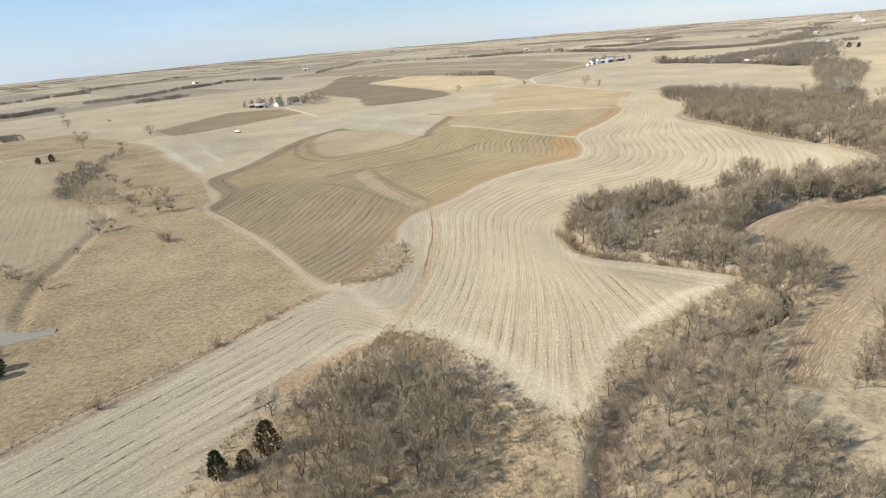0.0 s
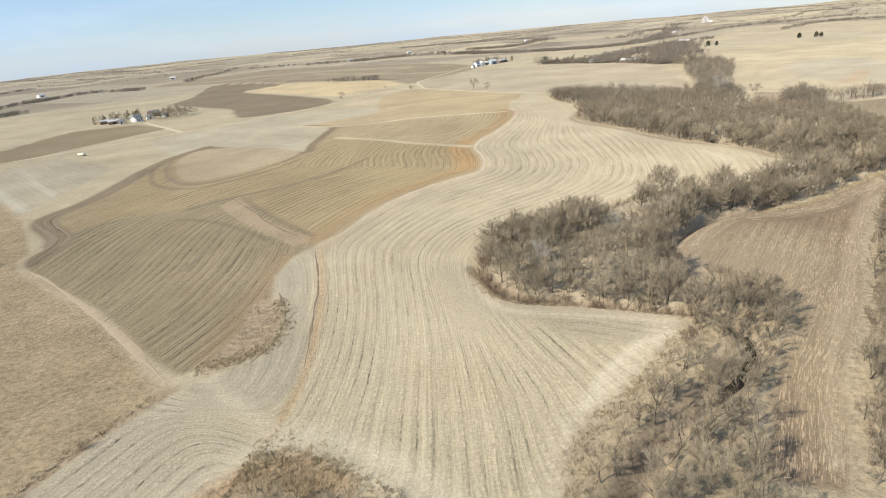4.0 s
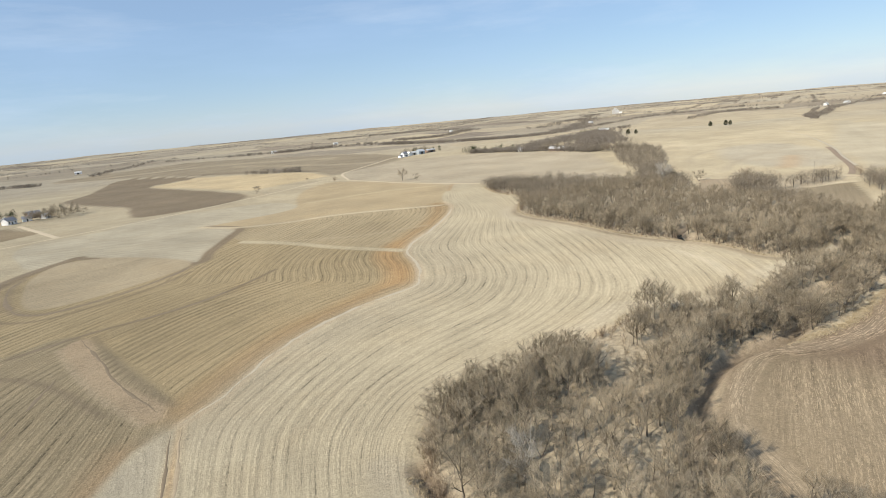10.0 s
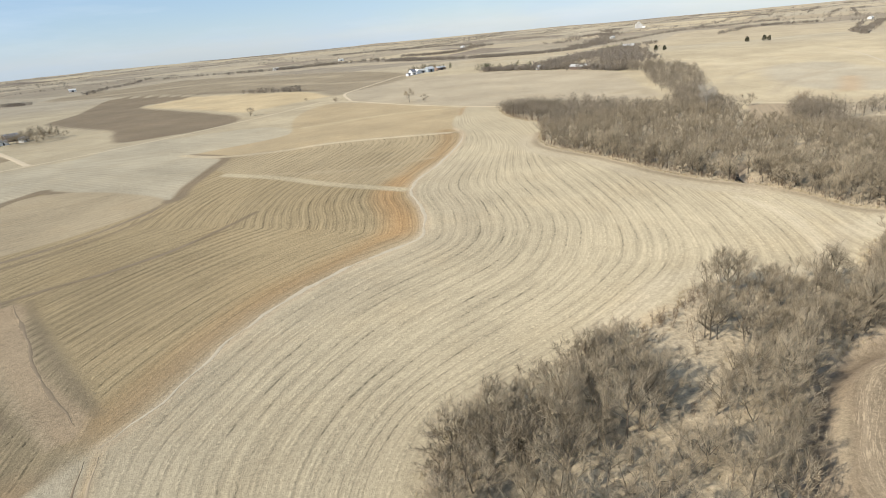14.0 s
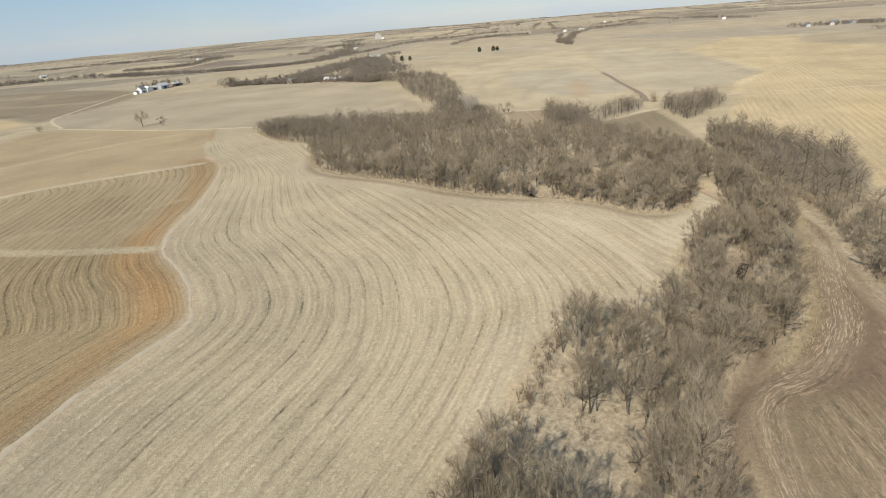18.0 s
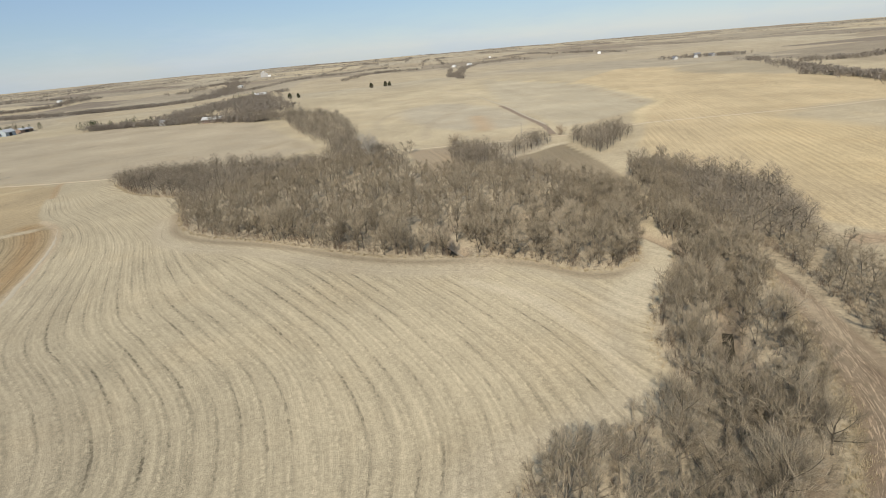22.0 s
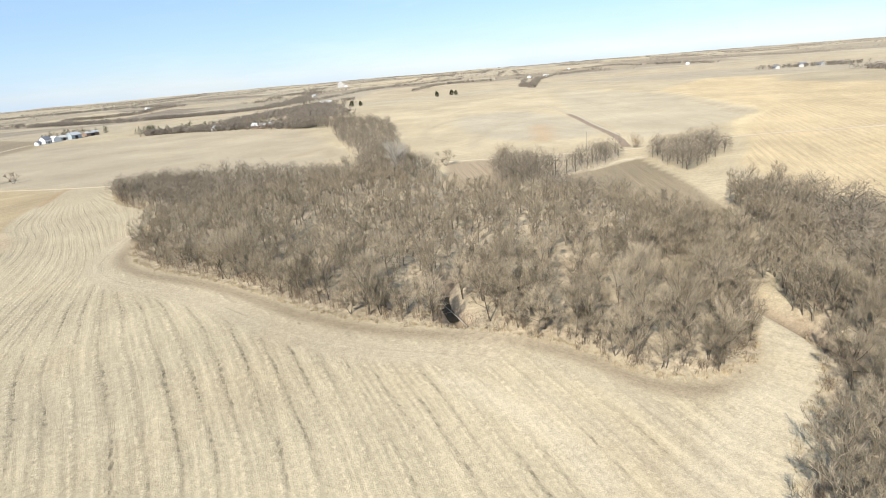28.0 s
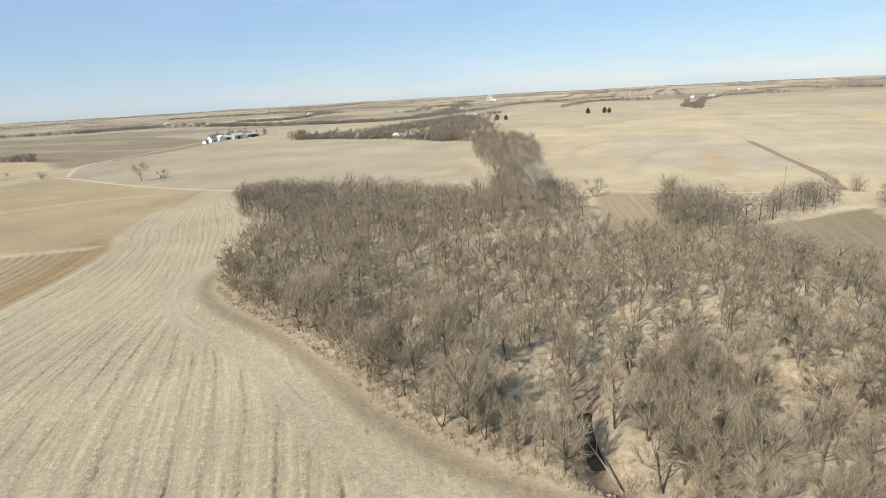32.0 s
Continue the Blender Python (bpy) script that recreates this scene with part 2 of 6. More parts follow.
RUST_CEDAR = bark_material("browned cedar foliage", (0.06, 0.042, 0.018), (0.13, 0.085, 0.035))
STRAW = bark_material("dry grass", (0.30, 0.235, 0.14), (0.50, 0.41, 0.27))
BRUSH = bark_material("brush stems", (0.13, 0.095, 0.065), (0.30, 0.225, 0.15))
DIRT = plain_material("lane dirt", (0.52, 0.42, 0.28), 0.95, 0, 0.18, 0.35)
TAN_EARTH = plain_material("tan dry silt", (0.375, 0.29, 0.185), 0.95, 0, 0.25, 0.9)
SOIL_AND_SHADE = plain_material("dark soil and bank shade", (0.215, 0.162, 0.103), 0.95, 0, 0.25, 0.9)
EARTH = plain_material("bare reddish earth", (0.30, 0.22, 0.145), 0.95, 0, 0.25, 0.25)
PALE_EARTH = plain_material("pale dry silt", (0.46, 0.385, 0.27), 0.95, 0, 0.2, 0.3)
WATER_SHADE = plain_material("creek water and shade", (0.045, 0.037, 0.024), 0.55, 0, 0.1, 0.5, 0.08)
POND = plain_material("pond water", (0.24, 0.215, 0.17), 0.5, 0, 0.05, 0.2, 0.2)
WHITE = plain_material("white siding", (0.78, 0.77, 0.74), 0.6)
GREY_ROOF = plain_material("grey shingles", (0.22, 0.22, 0.23), 0.85)
TIN = plain_material("galvanised sheet", (0.52, 0.52, 0.51), 0.6, 0.15)
BLUE_TIN = plain_material("grey-blue painted sheet", (0.36, 0.40, 0.42), 0.7)
CREAM = plain_material("cream paint", (0.70, 0.66, 0.55), 0.5)
RED = plain_material("red painted boards", (0.34, 0.035, 0.035), 0.7)
DARK = plain_material("dark openings", (0.04, 0.04, 0.045), 0.3)
BRICK = plain_material("brown walling", (0.28, 0.20, 0.15), 0.85)
CONCRETE = plain_material("concrete", (0.52, 0.50, 0.47), 0.85)
GREY_CEDAR = bark_material("grey-green juniper foliage", (0.095, 0.092, 0.072), (0.23, 0.212, 0.168))
DEADWOOD = bark_material("weathered dead wood", (0.27, 0.235, 0.19), (0.44, 0.39, 0.32))


# ---------------------------------------------------------------- the lie of the land
def smooth_line(points, step=3.0, closed=False):
    """A curve through the points, as a fine polyline."""
    p = np.array(points, float)
    q = np.vstack([p[-1], p, p[0], p[1]]) if closed else np.vstack([2 * p[0] - p[1], p, 2 * p[-1] - p[-2]])
    out = []
    for a, b, c, d in zip(q[:-3], q[1:-2], q[2:-1], q[3:]):
        n = max(1, min(12, int(np.linalg.norm(c - b) / step)))
        for s in np.arange(n) / n:
            out.append(0.5 * (2 * b + (c - a) * s + (2 * a - 5 * b + 4 * c - d) * s * s + (3 * b - a - 3 * c + d) * s ** 3))
    if not closed:
        out.append(p[-1])
    return np.array(out)


def line_distance(x, y, line, signed=False):
    """Distance of the places x, y from a polyline; signed: positive on its right-hand side."""
    best, side = np.full(x.shape, 1e18), np.ones(x.shape)
    for (ax, ay), (bx, by) in zip(line[:-1], line[1:]):
        dx, dy = bx - ax, by - ay
        s = np.clip(((x - ax) * dx + (y - ay) * dy) / (dx * dx + dy * dy + 1e-9), 0, 1)
        ex, ey = x - ax - s * dx, y - ay - s * dy
        d = ex * ex + ey * ey
        near = d < best
        best = np.where(near, d, best)
        if signed:
            side = np.where(near, np.where(ex * dy - ey * dx >= 0, 1.0, -1.0), side)
    return np.sqrt(best) * side


def inside(x, y, poly):
    hit = np.zeros(x.shape, bool)
    p = np.array(poly)
    for (ax, ay), (bx, by) in zip(p, np.roll(p, -1, 0)):
        cross = (ay > y) != (by > y)
        hit ^= cross & (x < (bx - ax) * (y - ay) / (by - ay + 1e-12) + ax)
    return hit


CREEK = smooth_line([(14, 34), (18, 54), (21, 63), (26, 71), (36, 80), (46, 88), (54, 91), (63, 95), (70, 102), (72, 113), (70, 125), (77, 140), (92, 152), (106, 157), (117, 157), (128, 162), (143, 170), (155, 173), (166, 175), (180, 183), (196, 207), (194, 228), (186, 245), (177, 248), (170, 244.5), (166, 240), (163.5, 236), (162, 233)])
DITCH = smooth_line([(35, 150), (36, 142), (37, 135), (41, 130), (47, 127), (55, 122), (64, 116), (74, 110)])
GULLY = smooth_line([(-95, 112), (-108, 140), (-112, 160), (-118, 186), (-122, 205), (-140, 228), (-165, 262), (-186, 320)])
POND_BED = smooth_line([(-128, 117), (-105, 117), (-97, 113), (-88, 116)])


def swell(x, y):
    """Low rolling hills, stronger away from the creek land."""
    r = np.hypot(x - 60, y - 120)
    amount = np.clip((r - 120) / 900, 0.06, 1.0)
    return amount * 3.4 * (np.sin(x / 163 + 0.7) * np.sin(y / 211 + 1.9) + 0.6 * np.sin((x + y) / 97 + 0.4) * np.sin((x - y) / 131) + 0.8 * np.sin(x / 420 + y / 510))


def land_height(x, y):
    r = np.hypot(x - 60, y - 120)
    z = -5 - 36 * np.clip((r - 300) / 4600, 0, 2) + swell(x, y)
    z -= 34 * np.clip((r - 500) / 4300, 0, 1) * np.clip((np.degrees(np.arctan2(60 - x, y - 120)) - 18) / 22, 0, 1)
    for line, deep, wide in ((CREEK, 2.4, 3.6), (DITCH, 1.6, 2.8), (GULLY, 0.8, 3.0), (POND_BED, 1.2, 5.0)):
        near = (x > line[:, 0].min() - 15) & (x < line[:, 0].max() + 15) & (y > line[:, 1].min() - 15) & (y < line[:, 1].max() + 15)
        d = line_distance(x[near], y[near], line)
        s = np.clip(1 - d / wide, 0, 1)
        z[near] -= deep * s * s * (3 - 2 * s)
    return z


def height_at(x, y):
    return float(land_height(np.array([float(x)]), np.array([float(y)]))[0])


def axis(lo, hi, step, end_lo, end_hi, grow):
    mid = list(np.arange(lo, hi + step / 2, step))
    s, a = step, mid[-1]
    up, down = [], []
    while a < end_hi:
        s *= grow
        a += s
        up.append(a)
    s, a = step, mid[0]
    while a > end_lo:
        s *= grow
        a -= s
        down.append(a)
    return np.array(down[::-1] + mid + up)


STEP = 1.0
ax_x = axis(-112, 212, STEP, -4900, 4950, 1.043)
ax_y = axis(48, 420, STEP, -1500, 5000, 1.043)
GX, GY = np.meshgrid(ax_x, ax_y)
SHAPE = GX.shape
gx, gy = GX.ravel(), GY.ravel()
gz = land_height(gx, gy)

# ---------------------------------------------------------------- fields: tint, direction of the rows, tufts
PALE, BROWN, GOLD, ORANGE = (0.402, 0.335, 0.222), (0.298, 0.228, 0.128), (0.395, 0.325, 0.212), (0.305, 0.197, 0.096)
PASTURE, PLOUGH, GREY, LITTER = (0.312, 0.238, 0.140), (0.205, 0.158, 0.102), (0.385, 0.328, 0.228), (0.385, 0.318, 0.218)
tint = np.tile(np.array(GOLD), (gx.size, 1))
rowu, rowk, tuft, dash = np.zeros(gx.size), np.zeros(gx.size), np.full(gx.size, 0.45), np.full(gx.size, 0.3)
rowu[:] = 0.55 * gx + 0.83 * gy
rowk[:] = 0.35
owner = np.zeros(gx.size, int)
# a slight waver, so that no border is a ruled line
wx = 0.6 * np.sin(gx / 9.1 + gy / 17.7) + 0.5 * np.sin(gy / 12.3 - gx / 23.1 + 1.0)
wy = 0.6 * np.sin(gy / 10.7 - gx / 16.1) + 0.5 * np.sin(gx / 13.2 + 2.0)


def near_box(points, margin):
    p = np.array(points)
    return np.nonzero((gx > p[:, 0].min() - margin) & (gx < p[:, 0].max() + margin) & (gy > p[:, 1].min() - margin) & (gy < p[:, 1].max() + margin))[0]


def set_land(i, w, colour, rows=None, tufts=None, dashes=None, guide=None, own=0):
    tint[i] = tint[i] * (1 - w[:, None]) + np.array(colour) * w[:, None]
    for array, value in ((rowk, rows), (tuft, tufts), (dash, dashes)):
        if value is not None:
            array[i] = array[i] * (1 - w) + value * w
    if guide is not None:
        rowu[i] = np.where(w > 0.5, guide, rowu[i])
    if own:
        owner[i] = np.where(w > 0.5, own, owner[i])


def field(points, colour, rows=None, tufts=None, dashes=None, guide=None, own=0, soft=1.2, curved=True):
    """Paints one field. guide: the line that its rows follow, or their direction in degrees."""
    line = smooth_line(points, closed=True) if curved else np.array(points, float)
    i = near_box(line, 6)
    x, y = gx[i] + wx[i], gy[i] + wy[i]
    d = line_distance(x, y, np.vstack([line, line[:1]]))
    d = np.where(inside(x, y, line), d, -d)
    w = np.clip(d / soft + 0.5, 0, 1)
    if guide is not None:
        if isinstance(guide, (int, float)):
            g = -math.sin(radians(guide)) * gx[i] + math.cos(radians(guide)) * gy[i]
        elif callable(guide):
            g = guide(gx[i], gy[i])
        else:
            g = line_distance(gx[i], gy[i], guide, True)
        guide = g
    set_land(i, w, colour, rows, tufts, dashes, guide, own)


def stroke(points, width, colour, rows=None, tufts=None, dashes=None, soft=1.2, strength=1.0, along=False):
    """Paints a band along a line: a track, a terrace, a headland."""
    line = smooth_line(points)
    i = near_box(line, width + 4)
    d = line_distance(gx[i] + 0.6 * wx[i], gy[i] + 0.6 * wy[i], line, True)
    w = np.clip((width / 2 - abs(d)) / soft + 0.5, 0, 1) * strength
    set_land(i, w, colour, rows, tufts, dashes, d if along else None)


LEFT_EDGE = [(-13, 130), (-9, 143), (-11, 155), (-11, 166), (-8, 178), (-1, 184), (5, 190), (14, 204), (26, 218), (39, 228), (51, 234), (62, 239), (67, 248), (71, 265), (73, 282), (80, 297), (93, 314), (108, 336), (119, 354), (126, 372), (128, 388), (131, 400), (145, 432), (161, 462)]
WOOD_EDGE = [(172, 428), (165, 400), (166, 378), (167, 367), (155, 345), (144, 325), (143, 308), (147, 290), (149, 275), (150, 260), (153, 246), (157, 236), (162, 226), (164, 214), (163, 204), (167, 197), (176, 195), (186, 199), (195, 202)]
CORRIDOR_EDGE = [(199, 197), (191, 193), (174, 187), (161, 186), (148, 184), (136, 179), (129, 174), (122, 175), (115, 179), (105, 183), (98, 184), (93, 180), (87, 178), (78, 174), (64, 168), (52, 166), (42, 164), (37, 156), (34, 145), (34, 134), (38, 130), (43, 128), (51, 123), (58, 118), (64, 112)]
POINT_EDGE = [(66, 109), (57, 105), (46, 97), (36, 91), (29, 84), (25, 76), (22, 69), (16, 68), (11, 74), (7, 83), (1, 91), (-6, 97), (-11, 98), (-18, 91), (-25, 83), (-30, 77), (-34, 70), (-37, 60), (-44, 42)]
FENCE_EDGE = [(-90, 48), (-78, 64), (-70, 73), (-59, 86), (-45, 102), (-36, 114), (-29, 122)]
ROW_GUIDE = smooth_line([(-20, 60), (-13, 100), (-5, 124), (-1, 150), (-1, 180)] + LEFT_EDGE[6:] + [(190, 530)])

MID_ROW = smooth_line([(8, 50), (16, 90), (22, 122), (25, 148), (28, 163), (37, 176), (48, 184), (62, 191), (75, 197), (86, 205), (96, 218), (104, 233), (109, 253), (113, 272), (123, 298), (136, 325), (144, 360), (150, 395), (162, 440), (176, 500)])
LAST_ROW = smooth_line([(24, 50), (30, 80), (35, 96), (34, 112), (32, 130), (34, 150), (43, 165), (60, 170), (78, 176), (95, 184), (108, 190), (117, 200), (125, 215), (133, 233), (143, 262), (146, 290), (146, 320), (153, 345), (165, 378), (169, 430), (182, 500)])


def contour_rows(x, y):
    """The rows of the pale field: along its west border, then swinging round towards the wood."""
    d0, d1, d2 = (line_distance(x, y, g, True) for g in (ROW_GUIDE, MID_ROW, LAST_ROW))
    a = 34 * d0 / np.maximum(d0 - d1, 1e-3)
    b = 34 + 23 * d1 / np.maximum(d1 - d2, 1e-3)
    return np.where(d0 <= 0, d0, np.where(d1 <= 0, a, np.where(d2 <= 0, b, 57 + d2)))


# to the west: pasture with a stock pond, terraced fields, a farmstead
field([(-330, 10), (-100, 30), (-78, 62), (-65, 79), (-52, 93), (-36, 114), (-29, 122), (-54, 163), (-85, 205), (-88, 218), (-119, 286), (-176, 372), (-300, 480), (-460, 400)], PASTURE, 0.05, 1.0, 0.0, own=3, curved=False)
field([(-272, 363), (-231, 345), (-162, 242), (-126, 218), (-119, 198), (-117, 172), (-126, 147), (-200, 140), (-340, 290)], (0.35, 0.28, 0.175), 0.8, 0.3, 0.25, 118)
field([(-176, 368), (-115, 272), (-99, 349), (-150, 413)], (0.36, 0.305, 0.212), 0.7, 0.2, 0.1, 123, own=8, curved=False)
stroke([(-172, 367), (-115, 278)], 5, (0.45, 0.40, 0.30), 0.4, 0.3, 0.0, 3, 0.8)
stroke([(-160, 385), (-112, 300)], 3, (0.44, 0.39, 0.29), 0.4, 0.3, 0.0, 3, 0.7)
field([(-215, 455), (-181, 411), (-107, 505), (-140, 552), (-189, 556)], (0.245, 0.188, 0.115), 0.5, 0.1, 0.0, 52, own=5, curved=False)
stroke([(-180, 369), (-115, 274), (-102, 257), (-86, 226)], 2.4, (0.37, 0.295, 0.19))
field([(-101, 449), (-78, 372), (-57, 382), (-31, 353), (-5, 327), (-2, 347), (6, 378), (11, 396), (-5, 422), (3, 421), (36, 440), (51, 463), (32, 500), (-44, 500), (-65, 469)], GREY, 0.7, 0.15, 0.1, 128, own=8)
field([(-142, 708), (-139, 791), (-138, 1000), (-30, 869), (-78, 799), (22, 572), (-46, 518), (-65, 559), (-72, 600)], PLOUGH, 0.5, 0.1, 0.0, 128, own=5, soft=5)
field([(-78, 799), (-30, 869), (91, 754), (105, 660), (26, 604)], (0.47, 0.365, 0.215), 0.4, 0.2, 0.0, own=6, soft=5, curved=False)
field([(-294, 1260), (-85, 1359), (176, 1036), (234, 842), (115, 660), (91, 760), (-30, 900)], (0.255, 0.205, 0.135), 0.3, 0.1, 0.0, soft=12, own=5)
stroke([(-180, 1180), (0, 1060), (150, 960)], 30, (0.37, 0.305, 0.20), 0.2, 0.3, 0.0, 20, 0.8)
stroke([(20, 980), (120, 860), (180, 800)], 18, (0.36, 0.295, 0.195), 0.2, 0.3, 0.0, 12, 0.7)
stroke([(-60, 930), (60, 830), (105, 740)], 14, (0.19, 0.148, 0.098), 0.2, 0.1, 0.0, 8, 0.8)
field([(165, 480), (112, 597), (120, 672), (224, 790), (308, 717), (352, 570), (318, 500), (268, 400), (222, 398), (180, 452)], (0.37, 0.307, 0.212), 0.75, 0.1, 0.1, 150, own=8, soft=3, curved=False)
field([(-5, 424), (12, 404), (39, 397), (68, 397), (121, 379), (128, 388), (131, 399), (145, 430), (160, 462), (150, 500), (100, 590), (62, 540), (51, 463), (36, 440)], (0.375, 0.290, 0.172), 0.55, 0.3, 0.1, 20, own=6)

# the brown terraced stubble with its contour lines
SW_GUIDE = smooth_line([(-70, 120), (-48, 155), (-42, 172), (-39, 184), (-37, 198), (-34, 214), (-28, 228), (-12, 246), (10, 262)])
field([(-28, 127), (-54, 165), (-84, 207), (-84, 229), (-99, 258), (-90, 285), (-77, 350), (-60, 384), (-31, 354), (-5, 327), (-2, 347), (8, 380), (14, 404), (40, 396), (68, 396), (121, 378), (126, 372), (119, 354), (108, 336), (93, 314), (80, 297), (73, 282), (71, 265), (67, 248), (62, 240), (51, 234), (39, 228), (26, 218), (14, 204), (5, 190), (-1, 184), (-8, 176), (-12, 160), (-12, 152), (-18, 142), (-23, 130)], BROWN, 1.5, 0.25, 0.30, ROW_GUIDE, own=2, curved=False)
field([(-28, 127), (-54, 165), (-84, 207), (-80, 240), (-50, 246), (-36, 254), (-20, 232), (-3, 190), (-8, 176), (-12, 160), (-12, 152), (-18, 142), (-23, 130)], (0.250, 0.197, 0.119), 1.6, 0.25, 0.36, SW_GUIDE)
field([(14, 358), (35, 335), (53, 309), (72, 288), (80, 297), (93, 314), (108, 336), (119, 354), (126, 372), (121, 378), (68, 396), (40, 396), (14, 404), (8, 380)], (0.325, 0.255, 0.152), 1.4, 0.25, 0.3, curved=False)
stroke([(-1, 190), (20, 218), (48, 240), (62, 252), (64, 270), (66, 290), (84, 312), (104, 340), (117, 366), (122, 384)], 7, ORANGE, 0.9, 0.3, 0.2, 8, 0.8)
stroke([(60, 246), (64, 262), (66, 284), (76, 300)], 8, (0.37, 0.228, 0.105), 0.9, 0.3, 0.2, 8, 0.6)
stroke([(-22, 133), (-14, 160), (-10, 178)], 6, (0.30, 0.20, 0.11), 0.8, 0.3, 0.2, 6, 0.55)
stroke([(-84, 207), (-84, 229), (-99, 258), (-90, 285), (-77, 350), (-60, 382)], 8, (0.200, 0.152, 0.096), 1.3, 0.1, 0.5, 2.0, 0.9, True)
stroke([(-60, 382), (-31, 352), (-5, 327), (0, 347), (9, 380), (13, 402), (-4, 425)], 5, (0.20, 0.152, 0.098), 0.6, 0.1, 0.0, 2, 0.9, True)
field([(-69, 340), (-63, 372), (-41, 367), (-8, 332), (-22, 306), (-48, 291), (-60, 302)], (0.355, 0.282, 0.178), 0.8, 0.3, 0.0, 30)
stroke([(-72, 350), (-72, 330), (-63, 300), (-50, 285), (-35, 290), (-22, 300), (-12, 313), (-5, 325)], 3.0, (0.21, 0.162, 0.105), 0.3, 0.1, 0.0, 2.0, 0.6)
stroke([(-78, 345), (-78, 328), (-69, 296), (-52, 278), (-33, 284), (-18, 296), (-6, 312)], 1.8, (0.16, 0.12, 0.08), 0.3, 0.1, 0.0, 1.2, 0.55)
stroke([(-46, 244), (-37, 250), (-27, 255), (-10, 261), (6, 272), (24, 292)], 1.8, (0.155, 0.115, 0.076), 0.3, 0.1, 0.0, 1.2, 0.7)
stroke([(-48, 232), (-38, 226), (-27, 214), (-16, 196)], 1.8, (0.16, 0.12, 0.08), 0.3, 0.1, 0.0, 1.2, 0.55)
field([(-34.5, 244), (-30, 249), (-23, 231), (-15.5, 212), (-5, 193), (-7.5, 187.5), (-17, 205), (-26, 224)], (0.335, 0.252, 0.158), 0.1, 0.5, 0.0, soft=1.0)
stroke([(-28, 250), (-20, 230), (-12, 211), (-3, 193)], 1.4, (0.19, 0.145, 0.092), 0.3, 0.2, 0, 1.0, 0.6)
stroke([(-35, 243), (-26.5, 223), (-17.5, 204), (-8, 187)], 1.0, (0.36, 0.28, 0.18), 0.1, 0.8)
stroke([(14, 358), (35, 335), (53, 309), (72, 288)], 4.5, (0.42, 0.345, 0.22), 0.2, 0.7)
stroke([(-8, 426), (12, 404), (39, 396), (68, 397), (121, 378)], 4.5, (0.43, 0.35, 0.23), 0.2, 0.7)
stroke([(30, 345), (62, 330), (95, 328)], 3, (0.40, 0.32, 0.2), 0.5, 0.3, 0, 2, 0.5)
field([(-25, 127), (-20, 126), (-13, 130), (-9, 141), (-10, 152), (-16, 153), (-18, 141), (-23, 131)], (0.33, 0.25, 0.16), 0.05, 1.0, 0.0)
stroke([(-29, 123), (-54, 163), (-85, 205), (-86, 222)], 2.2, (0.38, 0.30, 0.195), 0.1, 0.6)

# the pale stubble field
field(FENCE_EDGE + LEFT_EDGE + [(167, 471), (176, 446)] + WOOD_EDGE + CORRIDOR_EDGE + POINT_EDGE, PALE, 1.05, 0.2, 0.46, contour_rows, own=1, curved=False)
field(FENCE_EDGE + [(-20, 112), (-13, 101), (-11, 98), (-18, 91), (-25, 83), (-30, 77), (-34, 70), (-37, 60), (-44, 42)], (0.385, 0.325, 0.225), 1.1, 0.15, 0.6, smooth_line(FENCE_EDGE), curved=False)
field([(-26, 121), (-13, 129), (-9, 143), (-11, 166), (-3, 182), (-3, 150), (-7, 116), (-19, 112)], (0.355, 0.302, 0.212), 0.8, 0.2, 0.05, ROW_GUIDE, soft=3)
# smooth the course of the rows where the curves meet
inner = np.ix_((ax_y > 47) & (ax_y < 440), (ax_x > -113) & (ax_x < 220))
u2, own2 = rowu.reshape(SHAPE), owner.reshape(SHAPE)
block, mask = u2[inner].copy(), (own2[inner] == 1).astype(float)
a, b = block * mask, mask.copy()
for _ in range(3):
    for ax in (0, 1):
        n = 7
        for arr in (a, b):
            pad = [(n // 2 + 1, n // 2) if k == ax else (0, 0) for k in (0, 1)]
            c = np.cumsum(np.pad(arr, pad, mode="edge"), axis=ax)
            arr[:] = (np.take(c, range(n, c.shape[ax]), ax) - np.take(c, range(0, c.shape[ax] - n), ax)) / n
u2[inner] = np.where(mask > 0, a / np.maximum(b, 1e-6), block)
stroke([(-12, 101), (-7, 114), (-4, 128), (-1, 150), (-1, 184)], 1.4, (0.37, 0.265, 0.15), 0.1, 0.8)
stroke([(-1, 184), (6, 191), (14, 203), (26, 217), (39, 227), (51, 233), (62, 239), (67, 248), (71, 265), (73, 282), (80, 297), (93, 314), (108, 336), (119, 354), (126, 372), (128, 388)], 2.6, (0.46, 0.36, 0.235), 0.2, 0.5)
stroke([(4, 180), (22, 206), (46, 224), (72, 240), (80, 262), (84, 286), (98, 308)], 15, (0.365, 0.303, 0.204), 1.0, 0.2, 0.35, 12, 0.7)
stroke([(147, 432), (161, 462), (168, 470)], 2.5, (0.36, 0.26, 0.15), 0.3, 0.5)
headland = np.array(WOOD_EDGE[4:]) + np.array([(-2.6, -1.1)])
stroke(headland.tolist(), 3.0, (0.235, 0.182, 0.12), 1.0, 0.2, 0.1, 1.6, 0.72, True)
stroke((headland + np.array([(-5.5, -2.0)]))[:9].tolist(), 6.0, (0.40, 0.335, 0.235), 0.8, 0.2, 0.1, 4, 0.6, True)
stroke([(30, 152), (30, 136), (34, 127), (48, 121), (60, 112)], 7, (0.36, 0.305, 0.215), 0.9, 0.2, 0.1, 3, 0.7)
